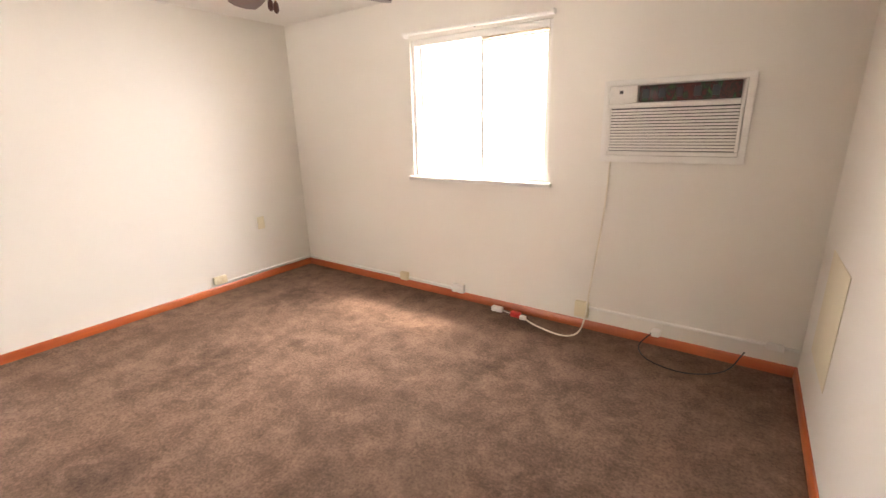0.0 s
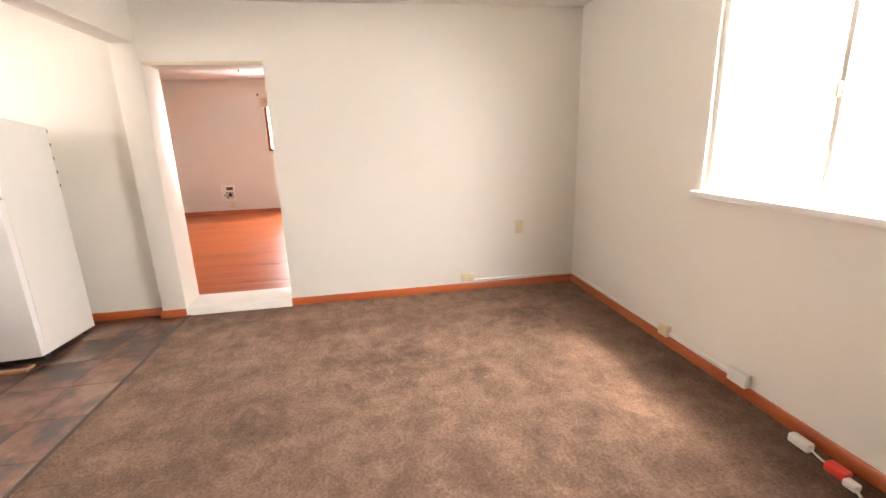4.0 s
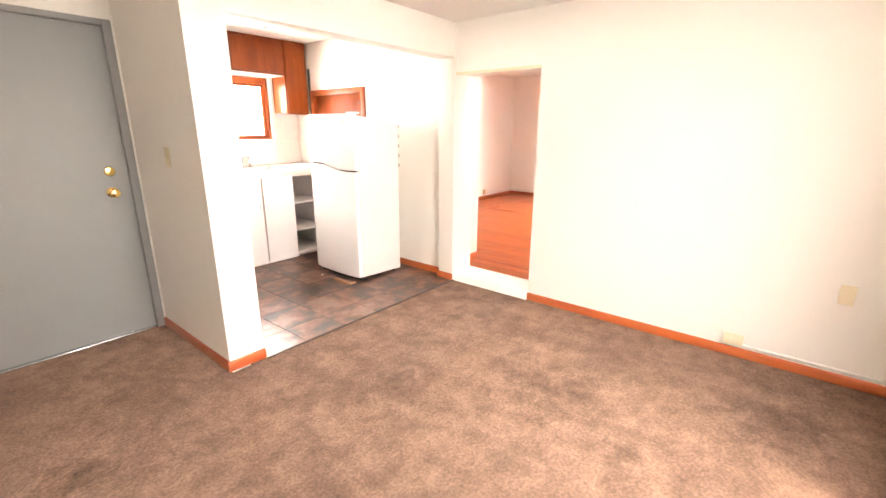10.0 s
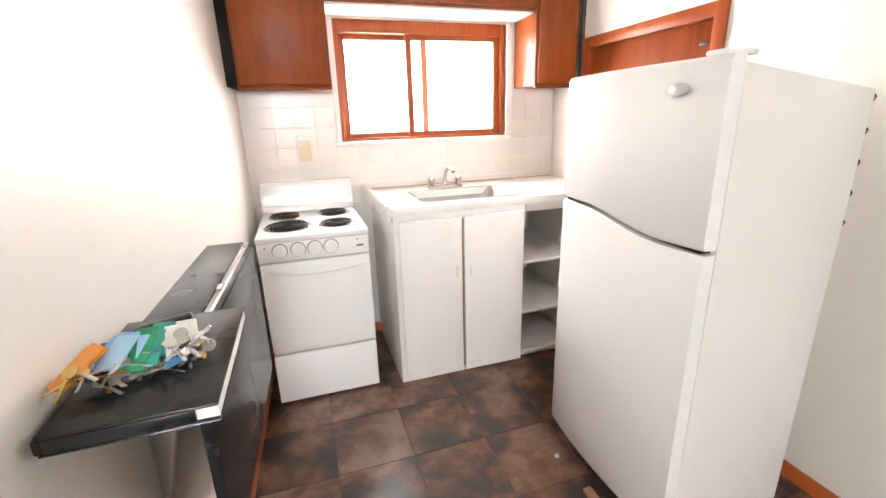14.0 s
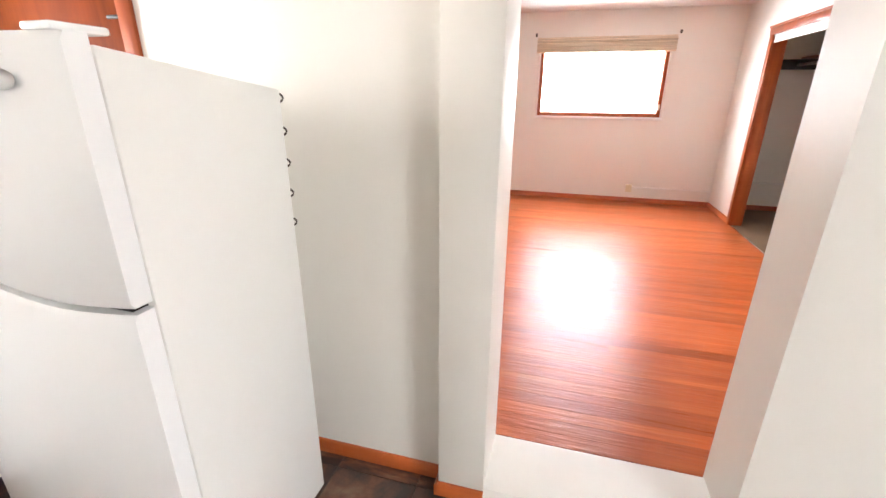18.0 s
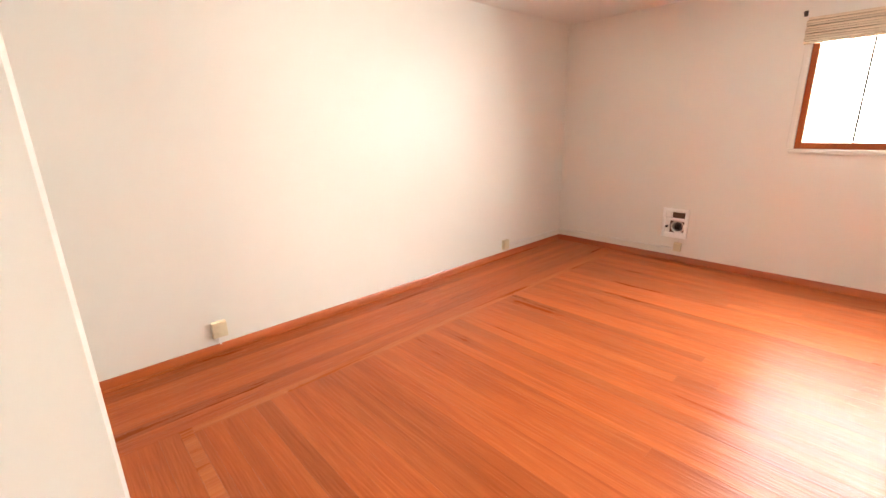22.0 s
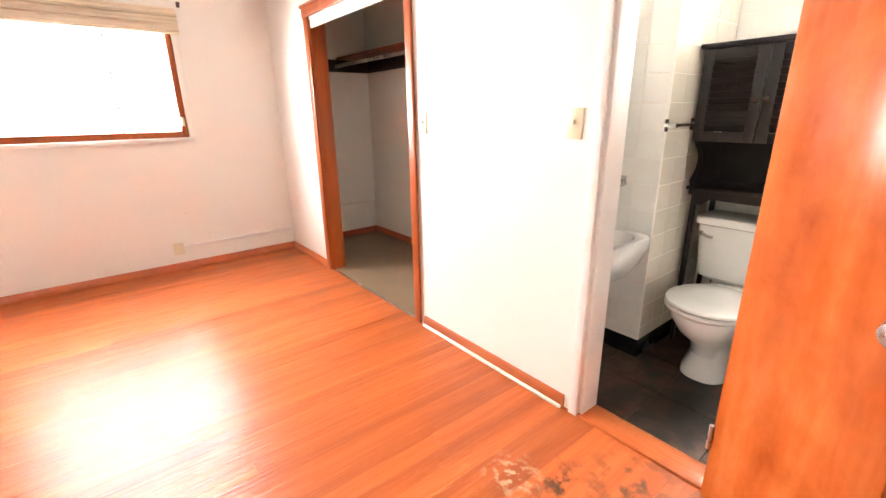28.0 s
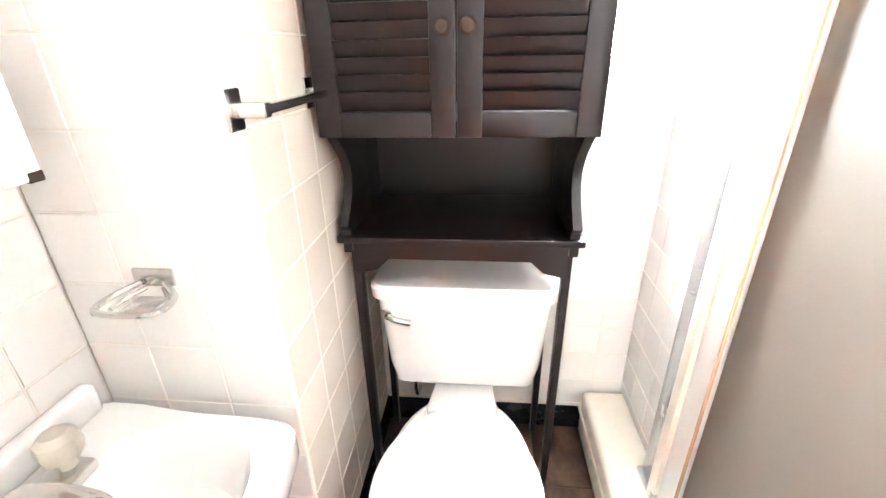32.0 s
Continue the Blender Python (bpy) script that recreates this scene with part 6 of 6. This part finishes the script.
def bowl(s, dz, back=0.12):
    cx, cy = (X0 + back + X1 - 0.03) / 2, (Y0 + Y1) / 2
    rx, ry = (X1 - 0.03 - X0 - back) / 2 * s, (Y1 - Y0 - 0.06) / 2 * s
    n = [(-1, -0.8), (0.0, -1.0), (0.6, -0.85), (0.8, -0.7), (0.95, -0.45), (1.0, 0), (0.95, 0.45), (0.8, 0.7), (0.6, 0.85), (0.0, 1.0), (-1, 0.8), (-1.05, 0)]
    return [(cx + rx * u, cy + ry * v, ZR + dz) for u, v in n]


def eased(loop, k=4):
    """A closed outline rounded through its corner points."""
    n, out = len(loop), []
    for i in range(n):
        p = [Vector(loop[(i + d) % n]) for d in (-1, 0, 1, 2)]
        for q in range(k):
            t = q / k
            out.append(0.5 * (2 * p[1] + (p[2] - p[0]) * t + (2 * p[0] - 5 * p[1] + 4 * p[2] - p[3]) * t * t + (3 * p[1] - p[0] - 3 * p[2] + p[3]) * t ** 3))
    return out


bm = shells([eased(o) for o in (rim(0.05, -0.19, 0.10), rim(0.02, -0.13, 0.07), rim(0.0, -0.05, 0.06), rim(0.0, -0.008, 0.06), rim(0.007, 0.0, 0.06), bowl(1.0, -0.002), bowl(0.95, -0.02), bowl(0.78, -0.10), bowl(0.4, -0.135), bowl(0.08, -0.14))])
part("basin", bm, PORC, ba)
part("splash_back", bx((BW + 0.011, BW + 0.045, Y0, Y1, ZR - 0.01, ZR + 0.055), bev=0.012, seg=3), PORC, ba)
part("drain", lathe([(0.028, ZR - 0.139), (0.022, ZR - 0.136), (0.01, ZR - 0.138)], ((X0 + 0.12 + X1 - 0.03) / 2, (Y0 + Y1) / 2, 0), 16), CHROME, ba)
fc = thing("basin_faucet", (-5.24, 2.80, ZR), "chrome centerset basin faucet with clear knobs", "faucet")
part("base", bx((-5.295, -5.235, 2.72, 2.92, ZR - 0.002, ZR + 0.02), bev=0.008), CHROME, fc)
part("spout", tube([(-5.265, 2.82, ZR + 0.012), (-5.252, 2.82, ZR + 0.050), (-5.20, 2.82, ZR + 0.066), (-5.145, 2.82, ZR + 0.058), (-5.135, 2.82, ZR + 0.046)], 0.018, 12), CHROME, fc)
for y in (2.74, 2.90):
    part("knob", lathe([(0.012, 0.0), (0.012, 0.018), (0.026, 0.024), (0.030, 0.04), (0.028, 0.058), (0.018, 0.068), (0.004, 0.07)], (-5.265, y, ZR + 0.018), 8), ACRYL, fc, "yellowed acrylic knob")
mc = thing("medicine_cabinet", (-5.33, 2.80, 1.17), "white framed mirrored medicine cabinet with rusted corner", "cabinet")
part("box", bx((BW + 0.008, -5.221, 2.50, 2.975, 1.215, 1.80), bev=0.003), TRIMW, mc)
dr = part("door_frame", bx((-5.219, -5.201, 2.495, 2.545, 1.21, 1.805), (-5.219, -5.201, 2.930, 2.980, 1.21, 1.805), (-5.219, -5.201, 2.545, 2.930, 1.21, 1.26), (-5.219, -5.201, 2.545, 2.930, 1.755, 1.805), bev=0.004), TRIMW, mc)
part("mirror", bx((-5.217, -5.211, 2.545, 2.930, 1.26, 1.755)), MIRROR, dr)
part("door_knob", rod(((-5.201, 2.955, 1.46), (-5.185, 2.955, 1.46)), r=0.008, seg=12), IVORY, dr)
part("rust_mark", bx((-5.2195, -5.200, 2.960, 2.9805, 1.2085, 1.222), bev=0.002), BRONZE, dr, "rusted corner")

# shower: pan, frame and obscure glass door
sp = thing("shower_stall", (-3.8, 3.1, BF), "shower stall with aluminium frame and obscure glass door", "shower")
part("pan_curb", bx((SX - 0.14, SX + 0.02, BY1 + 0.135, BN - 0.014, BF, BF + 0.185), bev=0.022, seg=3), FIBRE, sp)
part("pan_lip", bx((SX - 0.147, SX - 0.13, BY1 + 0.135, BN - 0.014, BF + 0.10, BF + 0.115), bev=0.006), FIBRE, sp)
part("pan_floor", bx((SX + 0.02, XJ - 0.002, BY1 + 0.135, 3.40, BF, BF + 0.03)), FIBRE, sp)
zt = 1.95
part("wall_jamb", bx((SX - 0.035, SX - 0.002, 3.33, 3.405, BF + 0.185, zt), bev=0.004), ALU, sp)
part("jamb_channel", bx((SX - 0.050, SX - 0.006, 3.292, 3.328, BF + 0.185, zt), bev=0.003), FIBRE, sp)
part("door_stile", bx((SX - 0.040, SX - 0.008, 3.22, 3.29, BF + 0.195, zt - 0.02), bev=0.004), SATIN, sp)
part("door_stile", bx((SX - 0.040, SX - 0.008, 2.60, 2.635, BF + 0.195, zt - 0.02), bev=0.004), SATIN, sp)
part("gasket", bx((SX - 0.042, SX - 0.037, 3.214, 3.2195, BF + 0.21, zt - 0.04)), CAULK, sp, "brown stained rubber gasket")
part("bottom_rail", bx((SX - 0.040, SX - 0.008, 2.635, 3.22, BF + 0.195, BF + 0.225), bev=0.003), ALU, sp)
part("threshold", bx((SX - 0.050, SX + 0.01, 2.60, 3.405, BF + 0.185, BF + 0.194), bev=0.002), ALU, sp)
part("top_rail", bx((SX - 0.045, SX - 0.002, 2.58, 3.405, zt, zt + 0.035), bev=0.003), ALU, sp)
part("glass_panel", bx((SX - 0.027, SX - 0.021, 2.635, 3.215, BF + 0.225, zt - 0.02)), FROST, sp, "rippled obscure glass")
part("latch", bx((SX - 0.052, SX - 0.036, 3.27, 3.305, BF + 0.20, BF + 0.225), bev=0.003), ALU, sp)
for z in (0.45, 0.85, 1.25, 1.60):
    part("screw", rod(((SX - 0.035, 3.37, z), (SX - 0.038, 3.37, z)), r=0.005, seg=8), STEEL, sp)

# ---- small laid pieces: floor tiles, boards, wall tiles ----


def chip_mesh(name, w, h, d, e, material):
    """One tile face up: w by h, d thick, its upper edge eased by e; centred on its top."""
    me = bpy.data.meshes.new(name)
    a, b = w / 2, h / 2
    v = [(-a, -b, -d), (a, -b, -d), (a, b, -d), (-a, b, -d), (-a, -b, -e), (a, -b, -e), (a, b, -e), (-a, b, -e), (-a + e, -b + e, 0), (a - e, -b + e, 0), (a - e, b - e, 0), (-a + e, b - e, 0)]
    f = [(0, 1, 5, 4), (1, 2, 6, 5), (2, 3, 7, 6), (3, 0, 4, 7), (4, 5, 9, 8), (5, 6, 10, 9), (6, 7, 11, 10), (7, 4, 8, 11), (8, 9, 10, 11)]
    me.from_pydata(v, [], f)
    me.materials.append(material)
    return me


def lay(name, me, m, parent):
    ob = new(name, me)
    ob.parent = parent
    ob.matrix_basis = m
    return ob


# kitchen vinyl squares
TW, TD = 0.331, 0.345
tile = chip_mesh("tile", TW - 0.0025, TD - 0.0025, 0.004, 0.001, SLATE)
gx, gy = -1.495, -1.255
for i in range(-6, 3):
    for j in range(-4, 6):
        x0, x1 = max(KX, gx + i * TW), min(KE, gx + (i + 1) * TW)
        y0, y1 = max(KY, gy + j * TD), min(PY + 0.022, gy + (j + 1) * TD)
        if x1 - x0 > 0.02 and y1 - y0 > 0.02:
            lay("tile", tile, Matrix.Translation(((x0 + x1) / 2, (y0 + y1) / 2, 0.0)) @ Matrix.Diagonal(((x1 - x0) / TW, (y1 - y0) / TD, 1, 1)), kfloor)
# bathroom vinyl squares
btile = chip_mesh("tile", 0.301, 0.301, 0.005, 0.0015, BSLATE)
for i in range(8):
    for j in range(5):
        x0, x1 = BW + i * 0.305, min(SX - 0.13, BW + (i + 1) * 0.305)
        y0, y1 = BY1 + 0.115 + j * 0.305, min(BN, BY1 + 0.115 + (j + 1) * 0.305)
        if x1 - x0 > 0.02 and y1 - y0 > 0.02:
            lay("tile", btile, Matrix.Translation(((x0 + x1) / 2, (y0 + y1) / 2, BF)) @ Matrix.Diagonal(((x1 - x0) / 0.305, (y1 - y0) / 0.305, 1, 1)), tfloor)

# bedroom oak strips: the field runs along y, borders run along the south and east walls, pale strips between
rb = random.Random(11)
BORDER, STRIP = -1.31, 0.055
EASTB = -4.045
pw = 0.082


def board(x0, x1, y0, y1, material):
    me = chip_mesh("floor_board", x1 - x0 - 0.0004, y1 - y0 - 0.0003, 0.004, 0.0002, material)
    lay("floor_board", me, Matrix.Translation(((x0 + x1) / 2, (y0 + y1) / 2, BF)), bfloor)


def run_y(x0, x1, y0, y1, material):
    y, cut = y0, y0 + rb.uniform(1.2, 4.5)
    while y < y1 - 0.001:
        b = min(cut, y1)
        if y1 - b < 0.4:
            b = y1
        board(x0, x1, y, b, material)
        y, cut = b, b + rb.uniform(2.4, 4.0)


def run_x(x0, x1, y0, y1, material):
    x, cut = x0, x0 + rb.uniform(0.9, 2.6)
    while x < x1 - 0.001:
        b = min(cut, x1)
        if x1 - b < 0.4:
            b = x1
        board(x, b, y0, y1, material)
        x, cut = b, b + rb.uniform(1.8, 3.4)


def courses(a, b):
    while a < b - 0.002:
        c = b if b - a < pw * 1.4 else a + pw
        yield a, c
        a = c


for a, b in courses(BX0 + 0.002, EASTB):
    run_y(a, b, BORDER + STRIP, BY1, OAK_Y)
board(EASTB, EASTB + STRIP, BORDER, 0.1, OAK_L)
run_y(EASTB, EASTB + STRIP, 0.1, BY1, OAK_Y)
for a, b in courses(EASTB + STRIP, BX1):
    run_y(a, b, BORDER, BY1, OAK_Y)
for a, b in courses(BX1, XJ):
    run_y(a, b, YJ, BY1, OAK_Y)
run_x(BX0 + 0.002, EASTB, BORDER, BORDER + STRIP, OAK_L)
for a, b in courses(BY0 + 0.001, BORDER):
    run_x(BX0 + 0.002, BX1, a, b, OAK_X)

# wall tiles


def tile_wall(name, axis, plane, side, u0, u1, z0, z1, pu, pz, material, skip=(), ou=0.0, oz=0.0, gu=0.0024, gz=0.004):
    """Tiles with joints on a wall; axis is the one the wall runs along, side the way it faces."""
    lo, hi = sorted((plane, plane + side * 0.0072))
    cut = holed(u0, u1, z0, z1, [s for s in skip])
    bed = solo(name, bx(*[(a, b, lo, hi, c, d) if axis == 'x' else (lo, hi, a, b, c, d) for a, b, c, d in cut]), TGROUT, kind="structure")
    me = chip_mesh("tile", pu - gu, pz - gz, 0.006, 0.0015, material)
    p = plane + side * 0.0085
    if axis == 'x':
        turn = pose(0, 0, 0, 90 if side < 0 else -90)
    else:
        turn = pose(0, 0, 0, 90, 0, 90 if side > 0 else -90)
    i = math.floor((u0 - ou) / pu)
    while ou + i * pu < u1:
        j = math.floor((z0 - oz) / pz)
        while oz + j * pz < z1:
            a, b = max(u0, ou + i * pu), min(u1, ou + (i + 1) * pu)
            c, d = max(z0, oz + j * pz), min(z1, oz + (j + 1) * pz)
            for s0, s1, t0, t1 in skip:
                if a < s1 and b > s0 and c < t1 and d > t0:
                    if s0 <= (a + b) / 2 <= s1 and t0 <= (c + d) / 2 <= t1:
                        a = b
                    elif t0 <= (c + d) / 2 <= t1:
                        a, b = (a, min(b, s0)) if a < s0 else (max(a, s1), b)
                    elif s0 <= (a + b) / 2 <= s1:
                        c, d = (c, min(d, t0)) if c < t0 else (max(c, t1), d)
            if b - a > 0.012 and d - c > 0.012:
                u, z = (a + b) / 2, (c + d) / 2
                at = (u, p, z) if axis == 'x' else (p, u, z)
                lay("tile", me, Matrix.Translation(at) @ turn @ Matrix.Diagonal(((b - a - gu) / (pu - gu), (d - c - gz) / (pz - gz), 1, 1)), bed)
            j += 1
        i += 1
    return bed


tile_wall("tile_wall_kitchen", 'x', KY, 1, KX + 0.01, KE - 0.001, 0.55, UB - 0.0, 0.116, 0.116, TILEW, [(WK[0] - 0.045, WK[1] + 0.03, WK[2] - 0.026, 2.0)], ou=-1.255, oz=1.505)
tile_wall("tile_wall_kitchen_side", 'y', KX, 1, KY + 0.012, -1.836, 0.906, UB - 0.02, 0.116, 0.116, TILEW, oz=1.505)
tile_wall("tile_wall_alcove", 'x', TY, -1, BW + 0.01, TX + 0.008, BF + 0.10, 1.95, 0.128, 0.1265, TILEB, oz=1.0, gz=0.0028)
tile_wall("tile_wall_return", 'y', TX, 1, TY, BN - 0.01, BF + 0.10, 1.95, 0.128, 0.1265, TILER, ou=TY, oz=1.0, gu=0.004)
tile_wall("tile_wall_bath_north", 'x', BN, -1, TX + 0.01, SX - 0.0, BF + 0.10, 1.95, 0.108, 0.108, TILEB, [(BWIN[0] - 0.02, BWIN[1], BWIN[2] - 0.03, BWIN[3])], ou=SX, oz=1.052)
tile_wall("tile_wall_shower", 'y', SX, -1, 3.412, BN - 0.01, BF + 0.19, 2.0, 0.108, 0.108, TILEB, ou=BN, oz=1.052)
tile_wall("tile_wall_basin", 'y', BW, 1, BY1 + 0.115, TY - 0.01, BF + 0.10, 1.95, 0.128, 0.1265, TILEB, ou=TY, oz=1.0, gz=0.0028)
